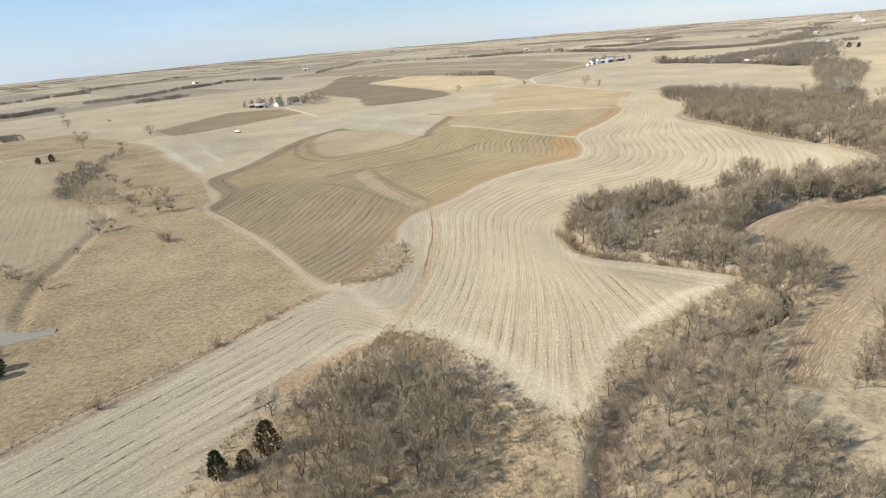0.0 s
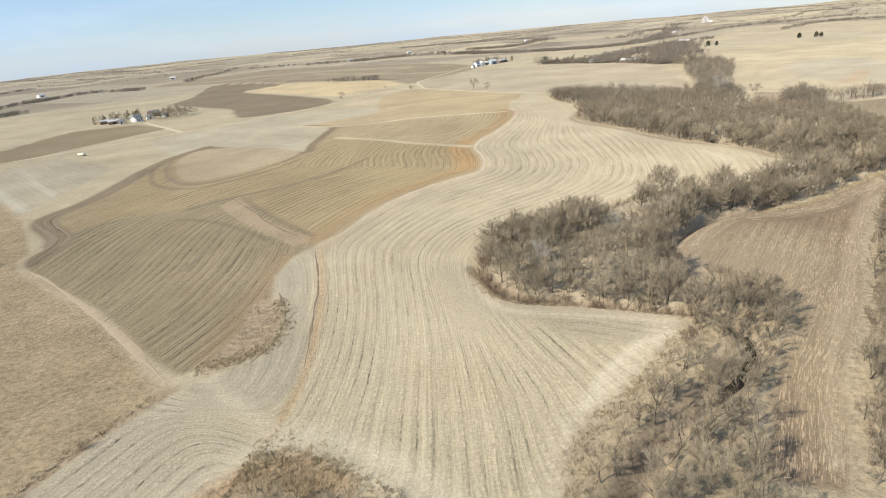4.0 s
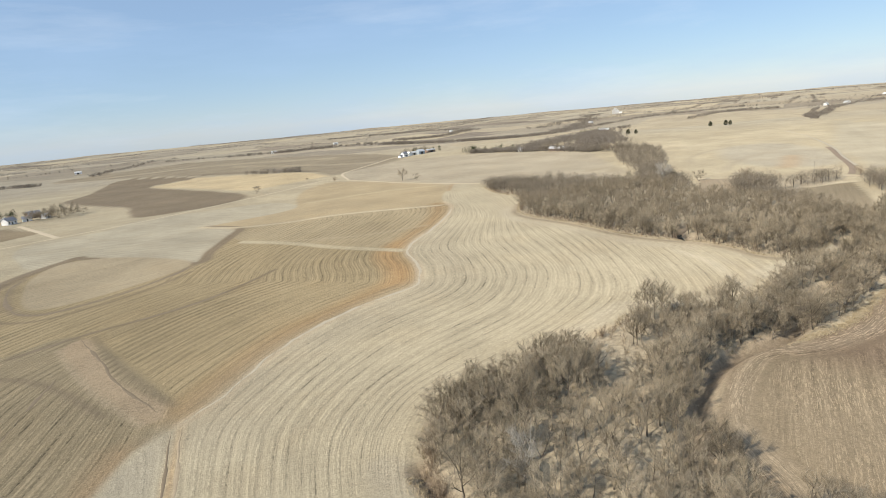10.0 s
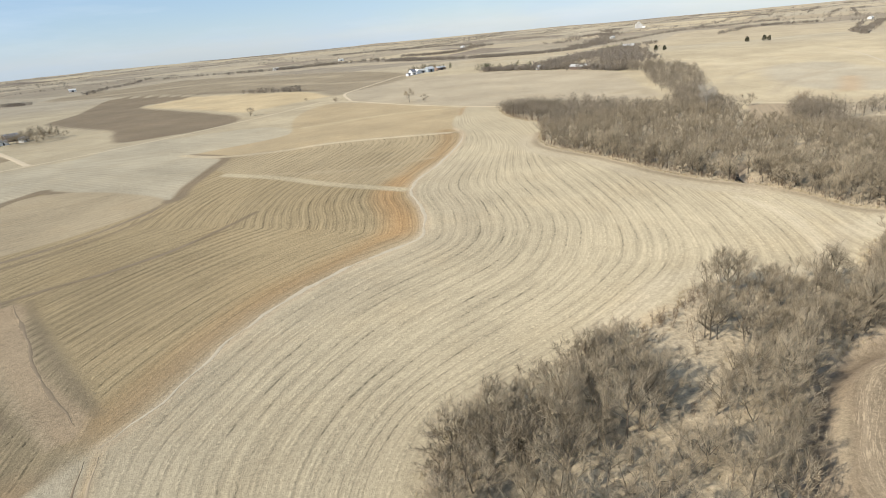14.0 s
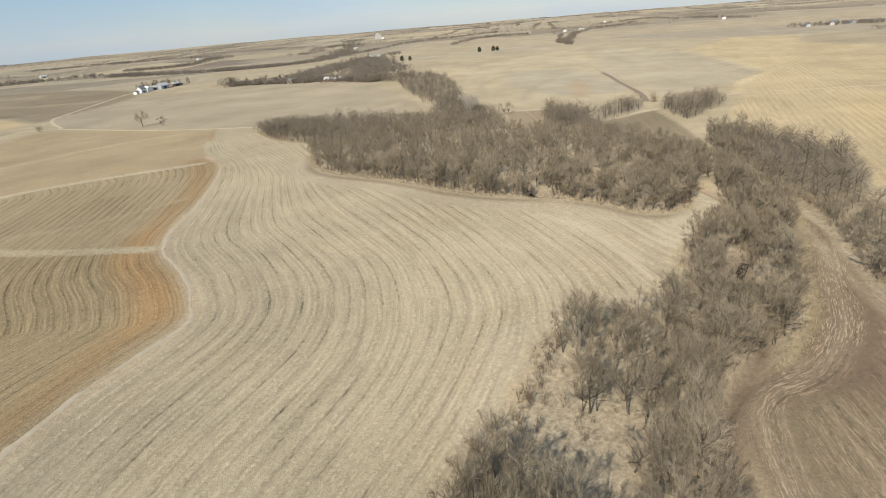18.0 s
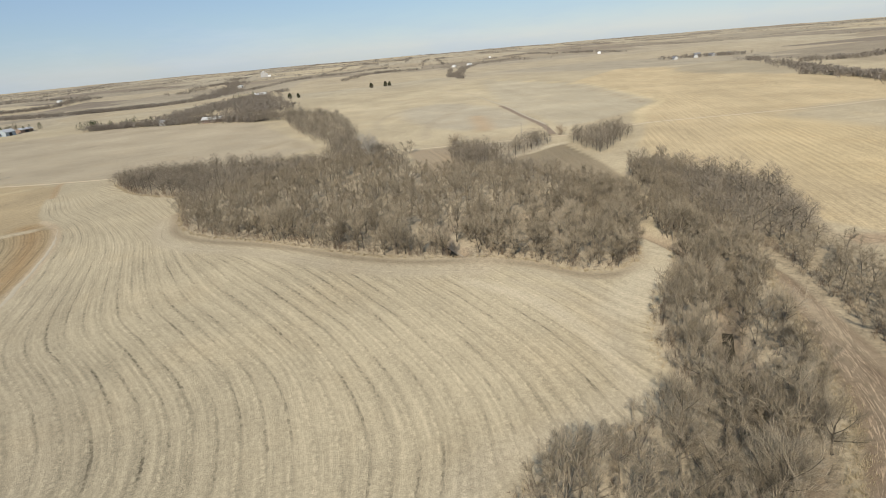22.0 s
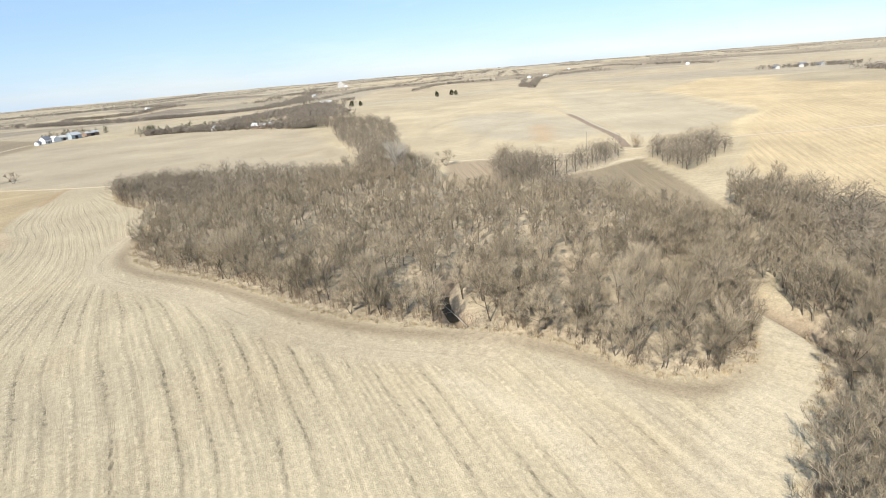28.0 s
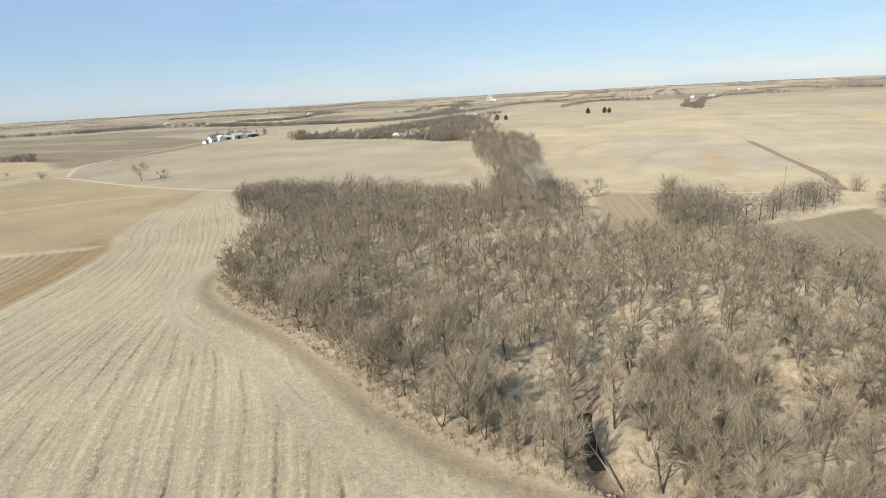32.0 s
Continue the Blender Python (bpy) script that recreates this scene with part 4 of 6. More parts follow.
def bare_tree(seed, high, wide, limbs, boughs, sprays, w, stems=1, sides=4):
    """A leafless tree: a trunk and limbs that reach to a domed outline in one growth, the fine twigs at their ends in another."""
    rng = random.Random(seed)
    wood, spray = Growth(), Growth()
    mid, reach_xy, reach_z = high * 0.60, wide * high, high * 0.40

    def run(p, way, length, r0, r1, steps, lift, wander):
        pts, d = [p], way.copy()
        for _ in range(steps):
            d = (d + Vector((rng.gauss(0, wander), rng.gauss(0, wander), rng.gauss(0, wander) + lift))).normalized()
            pts.append(pts[-1] + d * length / steps)
        return pts, [r0 + (r1 - r0) * i / steps for i in range(steps + 1)]

    def room(p, way):
        """How far it is from p to the crown's outline."""
        a = math.atan2(way.y, way.x)
        lobe = 1 + 0.13 * math.sin(3 * a + seed) + 0.10 * math.sin(5 * a + 2.0 * seed)
        q, d = Vector((p.x / reach_xy, p.y / reach_xy, (p.z - mid) / reach_z)), Vector((way.x / reach_xy, way.y / reach_xy, way.z / reach_z))
        k, b, c = d.dot(d), q.dot(d), q.dot(q) - lobe * lobe
        return (-b + math.sqrt(b * b - k * c)) / k if b * b > k * c and c < 0 else 0.08 * high

    for s in range(stems):
        lean = Vector((rng.gauss(0, 0.08 + 0.24 * (stems > 1)), rng.gauss(0, 0.08 + 0.24 * (stems > 1)), 1)).normalized()
        r = high * 0.0165 / stems ** 0.4
        trunk, radii = run(Vector((0.25 * (stems - 1) * rng.uniform(-1, 1), 0.25 * (stems - 1) * rng.uniform(-1, 1), -0.4)), lean, high * 0.56 + 0.4, r, r * 0.36, 4, 0.05, 0.07)
        radii[0] *= 1.35
        wood.stem(trunk, radii, sides)
        for i in range(limbs):
            f = 0.34 + 0.66 * (i + rng.random()) / limbs
            k = min(3, int(f * 4))
            at = trunk[k].lerp(trunk[k + 1], min(1.0, f * 4 - k))
            a = 2.4 * i + rng.uniform(-0.5, 0.5) + s
            tilt = (1.32 - 0.90 * f) * rng.uniform(0.8, 1.15)
            way = Vector((math.cos(a) * math.sin(tilt), math.sin(a) * math.sin(tilt), math.cos(tilt)))
            reach = room(at, way) * rng.uniform(0.70, 0.92)
            limb, lr = run(at, way, reach, r * (0.58 - 0.22 * f), r * 0.13, 3, 0.07, 0.12)
            wood.stem(limb, lr, 3)
            for j in range(boughs):
                g = 0.30 + 0.70 * (j + rng.random()) / boughs
                k = min(2, int(g * 3))
                at2 = limb[k].lerp(limb[k + 1], min(1.0, g * 3 - k))
                w2 = bent((limb[k + 1] - limb[k]).normalized(), rng.uniform(0.45, 1.05), rng)
                w2.z += 0.12
                tip2 = at2 + w2.normalized() * min(room(at2, w2.normalized()) * 0.9, high * rng.uniform(0.14, 0.30))
                spray.blade(at2, tip2, w + 0.016, rng)
                for _ in range(sprays):
                    at3 = at2.lerp(tip2, rng.uniform(0.15, 1.0)) + Vector((rng.gauss(0, 0.12), rng.gauss(0, 0.12), rng.gauss(0, 0.12)))
                    w3 = bent((tip2 - at2).normalized(), rng.uniform(0.25, 1.25), rng)
                    w3.z += 0.40
                    spray.blade(at3, at3 + w3 * high * rng.uniform(0.055, 0.135), w * rng.uniform(0.7, 1.2), rng)
    return wood.arrays(), spray.arrays()


def round_tree(seed, high, wide, count):
    """A leafless tree of a distant wood: stem, limbs and a compact rounded crown of short sprays."""
    rng = random.Random(seed)
    wood, spray = Growth(), Growth()
    wood.stem([Vector((0, 0, -0.4)), Vector((0.1, 0, high * 0.4)), Vector((0, 0.1, high * 0.7))], [high * 0.017, high * 0.013, 0.05], 3)
    for i in range(6):
        a = i * 2.4 + rng.random()
        p = Vector((0, 0, high * (0.15 + 0.07 * i)))
        wood.blade(p, p + Vector((math.cos(a), math.sin(a), rng.uniform(0.7, 1.3))) * high * wide * 0.95, high * 0.014, rng)
    for _ in range(count):
        a, b = rng.uniform(0, 6.283), math.asin(rng.uniform(-0.75, 1.0))
        s = rng.uniform(0.42, 1.0) ** 0.7 * (1 + 0.14 * math.sin(3 * a + seed) + 0.12 * math.sin(5 * b + 2 * a))
        out = Vector((math.cos(a) * math.cos(b), math.sin(a) * math.cos(b), math.sin(b)))
        p = Vector((0, 0, high * 0.54)) + Vector((out.x * wide * high, out.y * wide * high, out.z * high * 0.40)) * s
        way = bent(out, rng.uniform(0.0, 1.0), rng) * high * rng.uniform(0.035, 0.075)
        spray.blade(p - way, p + way, 0.050 * rng.uniform(0.6, 1.3), rng)
    return wood.arrays(), spray.arrays()


def cedar_tree(seed, high, wide, count):
    """A juniper: many short sprays over a tapering, uneven body."""
    rng = random.Random(seed)
    wood, leaves = Growth(), Growth()
    wood.stem([Vector((0, 0, -0.3)), Vector((0.05, 0, high * 0.5)), Vector((0, 0.05, high * 0.96))], [0.16, 0.10, 0.02], 6)
    for _ in range(count):
        f = rng.random() ** 0.8
        w = rng.uniform(0, 2 * math.pi)
        body = wide * math.sin(min(1.0, (f + 0.12) * 1.7) * math.pi / 2) * (1 - f) ** 0.55 * (1 + 0.22 * math.sin(3 * w + seed + 5 * f))
        d = body * rng.uniform(0.45, 1.05)
        p = Vector((math.cos(w) * d, math.sin(w) * d, 0.15 + f * high * 0.94))
        way = Vector((math.cos(w), math.sin(w), rng.uniform(0.2, 1.3))).normalized()
        size = rng.uniform(0.22, 0.5) * (1.1 - 0.4 * f)
        for _ in range(2):
            leaves.blade(p, p + bent(way, rng.uniform(0, 0.6), rng) * size, 0.10 * rng.uniform(0.6, 1.3), rng)
    return wood.arrays(), leaves.arrays()


def bush_growth(seed, high, wide, stems, twigs):
    """A leafless thicket clump: stems from one root, forking into twigs."""
    rng = random.Random(seed)
    g = Growth()
    for _ in range(stems):
        w, lean = rng.uniform(0, 6.283), rng.uniform(0.1, 1.0) * wide / high
        p = Vector((rng.gauss(0, 0.15 * wide), rng.gauss(0, 0.15 * wide), -0.1))
        tip = p + Vector((math.cos(w) * lean, math.sin(w) * lean, 1)) * high * rng.uniform(0.6, 1.0)
        g.spike(p, tip, 0.022)
        for _ in range(twigs):
            a = p.lerp(tip, rng.uniform(0.25, 0.95))
            g.blade(a, a + bent((tip - p).normalized(), rng.uniform(0.3, 0.9), rng) * high * rng.uniform(0.15, 0.38), 0.018, rng)
    return g.arrays()


def grass_growth(seed, blades, high):
    rng = random.Random(seed)
    g = Growth()
    for _ in range(blades):
        p = Vector((rng.gauss(0, 0.28), rng.gauss(0, 0.28), -0.05))
        g.blade(p, p + Vector((rng.gauss(0, 0.35), rng.gauss(0, 0.35), 1)) * high * rng.uniform(0.5, 1.1), 0.06, rng)
    return g.arrays()


def part(name, data, material, parent, label=""):
    """Links arrays (vertices, quads, triangles) as one mesh under a thing or part."""
    ob = new(name, mesh_of(name, data[0], data[1:], material))
    ob.parent = parent
    return tagged(ob, label)


def plant(name, wood, crown, mats, label, category):
    root = new(name)
    root.empty_display_size = 0.5
    part("trunk", wood, mats[0], root)
    part("crown", crown, mats[1], root)
    return tagged(root, label, category)


def joined(shapes, spots):
    """Copies of the shapes (arrays) at spots (x, y, z, turn, size, shape number, squash), as one set of arrays."""
    vs, qs, ts, n = [], [], [], 0
    for x, y, z, turn, size, kind, squash in spots:
        v, q, t = shapes[kind]
        c, s = math.cos(turn) * size, math.sin(turn) * size
        m = np.array([[c, -s, 0], [s, c, 0], [0, 0, size * squash]], np.float32)
        vs.append(v @ m.T + np.array([x, y, z], np.float32))
        qs.append(q + n)
        ts.append(t + n)
        n += len(v)
    return np.concatenate(vs), np.concatenate(qs), np.concatenate(ts)


def scatter(poly, gap, seed, margin=0.0, jitter=0.48):
    """Places about gap apart within an outline."""
    rng = np.random.default_rng(seed)
    p = np.array(poly, float)
    xs = np.arange(p[:, 0].min(), p[:, 0].max(), gap)
    ys = np.arange(p[:, 1].min(), p[:, 1].max(), gap)
    x, y = [a.ravel() for a in np.meshgrid(xs, ys)]
    x, y = x + rng.uniform(-jitter, jitter, x.size) * gap, y + rng.uniform(-jitter, jitter, x.size) * gap
    ok = inside(x, y, p)
    if margin:
        ok &= line_distance(x, y, np.vstack([p, p[:1]])) > margin
    return np.stack([x[ok], y[ok]], 1)


def along(line, wide, count, seed, offset=0.0):
    rng = np.random.default_rng(seed)
    p = smooth_line(line)
    i = rng.integers(0, len(p) - 1, count)
    s = rng.random(count)[:, None]
    d = p[i + 1] - p[i]
    side = np.stack([d[:, 1], -d[:, 0]], 1) / (np.linalg.norm(d, axis=1)[:, None] + 1e-9)
    return p[i] + d * s + side * (rng.normal(0, wide, count)[:, None] + offset)


def clear_of(points, line, gap):
    return points[line_distance(points[:, 0], points[:, 1], line) > gap]


def heights(points):
    return land_height(points[:, 0].astype(float).copy(), points[:, 1].astype(float).copy())


# the forms that the woods repeat
FORMS = [bare_tree(11, 8.6, 0.42, 8, 6, 33, 0.017), bare_tree(12, 9.4, 0.36, 8, 6, 33, 0.017), bare_tree(13, 7.2, 0.52, 8, 6, 33, 0.017),
         bare_tree(14, 8.4, 0.46, 4, 5, 33, 0.017, 2), bare_tree(15, 6.8, 0.50, 3, 5, 33, 0.017, 3), bare_tree(16, 8.2, 0.44, 9, 6, 33, 0.017)]
FAR_FORMS = [bare_tree(21, 8.6, 0.44, 6, 4, 17, 0.032, sides=3), bare_tree(22, 9.0, 0.38, 6, 4, 17, 0.032, sides=3), bare_tree(23, 7.4, 0.52, 6, 4, 17, 0.032, sides=3), bare_tree(24, 8.2, 0.46, 3, 4, 17, 0.032, 2, 3)]
ROUND_FORMS = [round_tree(25, 8.4, 0.40, 300), round_tree(26, 7.6, 0.44, 300), round_tree(27, 9.0, 0.36, 300), round_tree(28, 6.8, 0.44, 270)]

# open grassy spots in the woods
GLADES = [(72, 153, 4), (86, 163, 3.5), (50, 140, 3), (198, 250, 4), (212, 237, 4), (190, 232, 2.6)]
# each wood's outline, spacing and seed
STANDS = [("grove", [(64, 113), (58, 119), (51, 124), (43, 129), (38, 132), (37, 150), (40, 163), (52, 164), (64, 166), (78, 172), (87, 176), (93, 178), (98, 182), (105, 181), (115, 177), (122, 173), (129, 172), (124, 162), (117, 156), (109, 160), (101, 159), (92, 151), (80, 142), (75, 130), (71, 120)], 3.4, 1),
          ("creek", [(129, 173), (136, 178), (148, 182), (161, 184), (174, 185), (191, 191), (203, 196), (199, 187), (184, 174), (166, 168), (148, 162), (133, 157), (122, 157), (124, 164)], 3.0, 2),
          ("south", [(62, 109), (55, 106), (45, 99), (37, 93), (29, 86), (25, 78), (20, 69), (12, 50), (8, 26), (46, 26), (50, 60), (46, 72), (60, 88), (74, 99), (83, 107), (77, 114), (72, 120)], 3.2, 3),
          ("thicket", [(-27, 58), (-22, 76), (-16, 84), (-10, 88), (-2, 86), (6, 78), (5, 66), (0, 56), (-2, 40), (-27, 40)], 3.1, 10),
          ("bend", [(104, 160.5), (112, 161.5), (120, 162), (126, 166), (133, 165), (129, 157.5), (120, 154.8), (110, 157.5)], 2.3, 15),
          ("big wood", [(p[0] + 0.6, p[1] + 0.2) for p in WOOD_EDGE] + [(203, 201), (218, 208), (235, 247), (254, 274), (240, 280), (224, 287), (233, 304), (254, 333), (232, 366), (206, 404), (186, 428)], 4.0, 4),
          ("wood fringe", [(p[0] + 1.2, p[1] + 0.6) for p in WOOD_EDGE[5:]] + [(196, 207), (186, 205), (176, 202), (171, 208), (170, 220), (163, 238), (158, 262), (155, 285), (152, 308)], 2.7, 20),
          ("grove east", [(70, 118), (74, 129), (79, 141.5), (91, 150.5), (101, 157.5), (97, 161), (86, 154), (75, 146), (69, 132), (66, 121)], 2.9, 21),
          ("culvert trees", [(165.5, 226), (173, 228), (181, 237), (177, 243), (169, 237)], 2.5, 22),
          ("grove north", [(39, 160), (42, 164.5), (52, 166.5), (64, 169), (73, 173), (76, 170), (70, 161), (56, 157), (44, 154), (40, 154)], 2.6, 23),
          ("wood tip", [(167, 392), (170, 426), (178, 436), (192, 428), (204, 405), (190, 385)], 4.4, 12),
          ("east spur", [(238, 282), (246, 292), (260, 306), (273, 302), (270, 288), (258, 277)], 3.0, 5),
          ("lane trees", [(245, 364), (238, 345), (250, 334), (263, 345), (274, 372), (287, 394), (270, 392)], 3.8, 13),
          ("farm woods", [(345, 560), (352, 540), (368, 536), (392, 545), (384, 575), (366, 600), (350, 600)], 4.6, 14),
          ("hedge", [(262, 277), (272, 276), (292, 273), (306, 279), (300, 286), (280, 284)], 3.8, 11),
          ("east line", [(57, 68), (73, 85), (93, 101), (123, 126), (149, 148), (172, 161), (189, 171), (197, 162), (176, 148), (158, 133), (130, 111), (100, 86), (80, 68)], 2.8, 6),
          ("east wood", [(190, 170), (206, 190), (229, 205), (248, 221), (259, 216), (260, 200), (244, 178), (214, 166), (196, 163)], 3.6, 7),
          ("neck", [(187, 193), (198, 200.5), (206, 204), (222, 207), (240, 217), (256, 226), (262, 214), (248, 204), (230, 202), (214, 195), (204, 188), (196, 185)], 3.1, 16),
          ("fork", [(62, 109), (64, 114), (71, 121), (76, 117), (82, 108), (74, 100), (66, 104)], 3.2, 17),
          ("creek head", [(193, 201), (206, 204), (222, 212), (228, 226), (214, 228), (201, 224), (197, 212)], 3.2, 18),
          ("grove edge", [(64, 112), (58, 117.5), (51, 122.5), (43, 127.5), (37, 130.5), (36, 141), (40, 141), (44, 134), (52, 130), (60, 125), (67, 118)], 2.5, 19),
          ("clump", [(276, 244), (292, 258), (305, 272), (318, 268), (336, 256), (326, 246), (300, 244)], 4.0, 8),
          ("north wood", [(268, 384), (284, 425), (296, 442), (330, 500), (362, 540), (392, 545), (386, 505), (352, 460), (318, 420), (296, 395)], 4.9, 9)]
near_spots, far_spots, distant_spots = [], [], []
for name, poly, gap, seed in STANDS:
    pts = scatter(poly, gap, seed)
    pts = clear_of(clear_of(pts, CREEK, 0.9), DITCH, 0.8)
    if name == "grove":
        pts = clear_of(pts, np.array([(78, 170), (85, 172.5), (92, 177)]), 4.2)
        pts = pts[np.hypot(pts[:, 0] - 80, pts[:, 1] - 160) > 4.0]
        for gx0, gy0, gr in GLADES:
            pts = pts[np.hypot(pts[:, 0] - gx0, pts[:, 1] - gy0) > gr]
    if name == "lane trees":
        pts = pts[np.hypot(pts[:, 0] - 244, pts[:, 1] - 338) > 7]
    if name == "creek":
        pts = pts[line_distance(pts[:, 0], pts[:, 1], np.array([(138, 169.5), (146, 171.5), (156, 173)])) > 1.7]
    if name == "south":
        pts = pts[line_distance(pts[:, 0], pts[:, 1], np.array([(72, 116), (66, 109), (57, 105), (46, 97), (36, 91), (29, 84)])) > 3.4]
    if name in ("big wood", "wood fringe", "culvert trees"):
        pts = pts[line_distance(pts[:, 0], pts[:, 1], np.array([(162, 233), (166, 240), (172, 245)])) > 2.0]
        for gx0, gy0, gr in GLADES:
            pts = pts[np.hypot(pts[:, 0] - gx0, pts[:, 1] - gy0) > gr]
        pts = pts[(line_distance(pts[:, 0], pts[:, 1], np.array([(196, 312), (214, 306), (228, 300)])) > 3.5)]
    if name in ("grove", "creek", "bend", "fork", "grove edge"):
        pts = clear_of(pts, np.array(CORRIDOR_EDGE), 1.5)
        pts = clear_of(pts, np.array([(110, 157), (118, 153), (133, 154), (148, 159), (165, 165)]), 1.9)
    rng = random.Random(seed)
    for (x, y), z in zip(pts, heights(pts)):
        if rng.random() < (0.12 if name == "big wood" and y < 256 and x < 210 else 0.12 if name == "grove" else 0.06):
            continue
        small = {"thicket": 0.86, "south": 0.66, "wood fringe": 0.66, "north wood": 0.85, "wood tip": 0.85, "lane trees": 0.8, "east line": 0.66, "grove edge": 0.7}.get(name, 1.0) if rng.random() < 0.75 else 1.0
        spot = (x, y, z, rng.uniform(0, 6.28), rng.uniform(0.72, 1.12) * small, rng.random(), rng.uniform(0.84, 1.04))
        if name == "big wood":
            close = y < 300 and x < 226 and line_distance(np.array([x]), np.array([y]), np.array(WOOD_EDGE))[0] < 38
        else:
            close = name in ("grove", "creek", "bend", "fork", "creek head", "grove edge", "grove east", "thicket", "wood fringe", "culvert trees", "grove north") or (name == "south" and y > 50)
        distant = name in ("north wood", "lane trees", "farm woods", "clump", "hedge", "east spur", "east wood", "wood tip") or (name == "big wood" and (y > 345 or x > 232))
        (near_spots if close else distant_spots if distant else far_spots).append(spot)
random.Random(5).shuffle(near_spots)
near_spots.sort(key=lambda p: p[1] > 240 and p[0] > 172)
LABELS = ("spreading leafless tree with grey-brown bark in the creek woods", "tall upright leafless tree with fine grey twigs", "low broad leafless tree with crooked limbs",
          "leafless tree with two leaning stems", "small leafless tree with three stems in the creek woods", "leafless tree with a dense rounded crown of twigs")
kinds = [plant("young_tree" if k in (3, 4) else "tree", w, c, (BARK, TWIG), label, "tree") for k, ((w, c), label) in enumerate(zip(FORMS, LABELS))]
for k, ob in enumerate(kinds):
    tagged(ob, group="bare saplings by the creek" if k in (3, 4) else "bare creekside trees")
first, used = set(), [0, 0]
for spot in near_spots:
    x, y, z, turn, size, kind, squash = spot
    young = size < 0.86
    if used[young] >= 298:
        young = not young
    if used[young] >= 298:
        far_spots.append(spot)
        continue
    used[young] += 1
    k = (3, 4)[int(kind * 2)] if young else (0, 1, 2, 5)[int(kind * 4)]
    size = size * 1.25 if young else size
    m = Matrix.Translation((x, y, z)) @ Matrix.Rotation(turn, 4, "Z") @ Matrix.Diagonal((size, size, size * squash, 1))
    if k in first:
        copy_thing(kinds[k], m)
    else:
        first.add(k)
        kinds[k].matrix_basis = m
spots = [(x, y, z, turn, size, int(kind * len(FAR_FORMS)), squash) for x, y, z, turn, size, kind, squash in far_spots]
woods = new("woodland")
tagged(woods, "dense grey-brown leafless woodland along the creek", "woodland", kind="stuff")
part("trunks", joined([f[0] for f in FAR_FORMS], spots), BARK, woods)
part("crowns", joined([f[1] for f in FAR_FORMS], spots), TWIG, woods)
spots = [(x, y, z, turn, size, int(kind * len(ROUND_FORMS)), squash) for x, y, z, turn, size, kind, squash in distant_spots]
woods = new("woodland")
tagged(woods, "grey-brown leafless woods and copses beyond the fields", "woodland", kind="stuff")
part("trunks", joined([f[0] for f in ROUND_FORMS], spots), BARK, woods)
part("crowns", joined([f[1] for f in ROUND_FORMS], spots), COPSE, woods)

# underwood, brush and long dead grass
BUSHES = [bush_growth(31, 2.2, 1.1, 6, 6), bush_growth(32, 1.7, 1.3, 6, 5), bush_growth(33, 2.8, 1.2, 6, 6)]
TUFTS = [grass_growth(41, 9, 0.8), grass_growth(42, 7, 1.1), grass_growth(43, 11, 0.6)]


def many(name, shapes, points, sizes, material, label, category, seed):
    rng = random.Random(seed)
    spots = [(x, y, z, rng.uniform(0, 6.28), rng.uniform(*sizes), rng.randrange(len(shapes)), rng.uniform(0.8, 1.2)) for (x, y), z in zip(points, heights(points))]
    return tagged(new(name, mesh_of(name, *(lambda a: (a[0], a[1:]))(joined(shapes, spots)), material)), label, category, kind="stuff")


brush = np.concatenate([scatter(SOUTH_BRUSH, 1.75, 51), clear_of(scatter(CORRIDOR, 3.4, 52), CREEK, 2.0), clear_of(scatter(SOUTH_WOOD, 2.6, 53), CREEK, 1.6), scatter([(-24, 128), (-19, 127), (-13, 131), (-10, 141), (-11, 151), (-15, 151), (-17, 141)], 3.6, 54), clear_of(scatter(WOOD_BIG, 5.5, 55), CREEK, 2.5)])
EDGE_BRUSH = []
for line, count, seed in ((WOOD_EDGE, 420, 57), (CORRIDOR_EDGE, 330, 58), ([(40, 160), (37, 156), (34, 145), (34, 134), (38, 130), (51, 123), (64, 112), (57, 105)], 200, 59), ([(62, 73), (92, 101), (122, 126), (148, 148), (171, 161), (188, 171), (204, 189)][::-1], 330, 60)):
    EDGE_BRUSH.append(along(line, 0.9, count, seed, -1.8))
EDGE_BRUSH.append(along([(12, 26), (16, 44), (18, 54), (21, 63), (26, 71)], 2.2, 130, 50))
brush = np.concatenate([brush] + EDGE_BRUSH)
brush = clear_of(brush, np.array([(162, 233), (166, 240), (172, 245)]), 2.2)
brush = brush[line_distance(brush[:, 0], brush[:, 1], np.array([(9, 80), (8, 66), (3, 50)])) > 2.5]
many("brush", BUSHES, brush, (0.6, 1.25), BRUSH, "low tangled leafless brush on the creek land", "brush", 56)

# dead grass along the edges of woods, ditches and fences
grass = np.concatenate([along(WOOD_EDGE, 0.5, 1300, 61), along(CORRIDOR_EDGE, 0.5, 600, 62), along(POINT_EDGE, 0.9, 1700, 63), along(FENCE_EDGE[2:], 0.6, 260, 64),
                        along([(103, 158), (110, 158), (118, 154), (133, 155), (148, 160), (166, 166), (182, 172)], 0.8, 900, 65), along([(-14, 98), (-8, 96), (-2, 90)], 3.0, 700, 66),
                        along([(34, 150), (34, 136), (40, 129)], 0.8, 200, 67), along([(-25, 127), (-13, 130), (-9, 141), (-11, 152)], 1.2, 600, 68),
                        along([(8, 74), (7, 62), (3, 50)], 3.0, 700, 70), scatter(SOUTH_BRUSH, 1.7, 71), scatter(CORRIDOR, 2.6, 72), scatter(SOUTH_WOOD, 2.4, 73)])
grass = clear_of(grass, CREEK, 1.4)
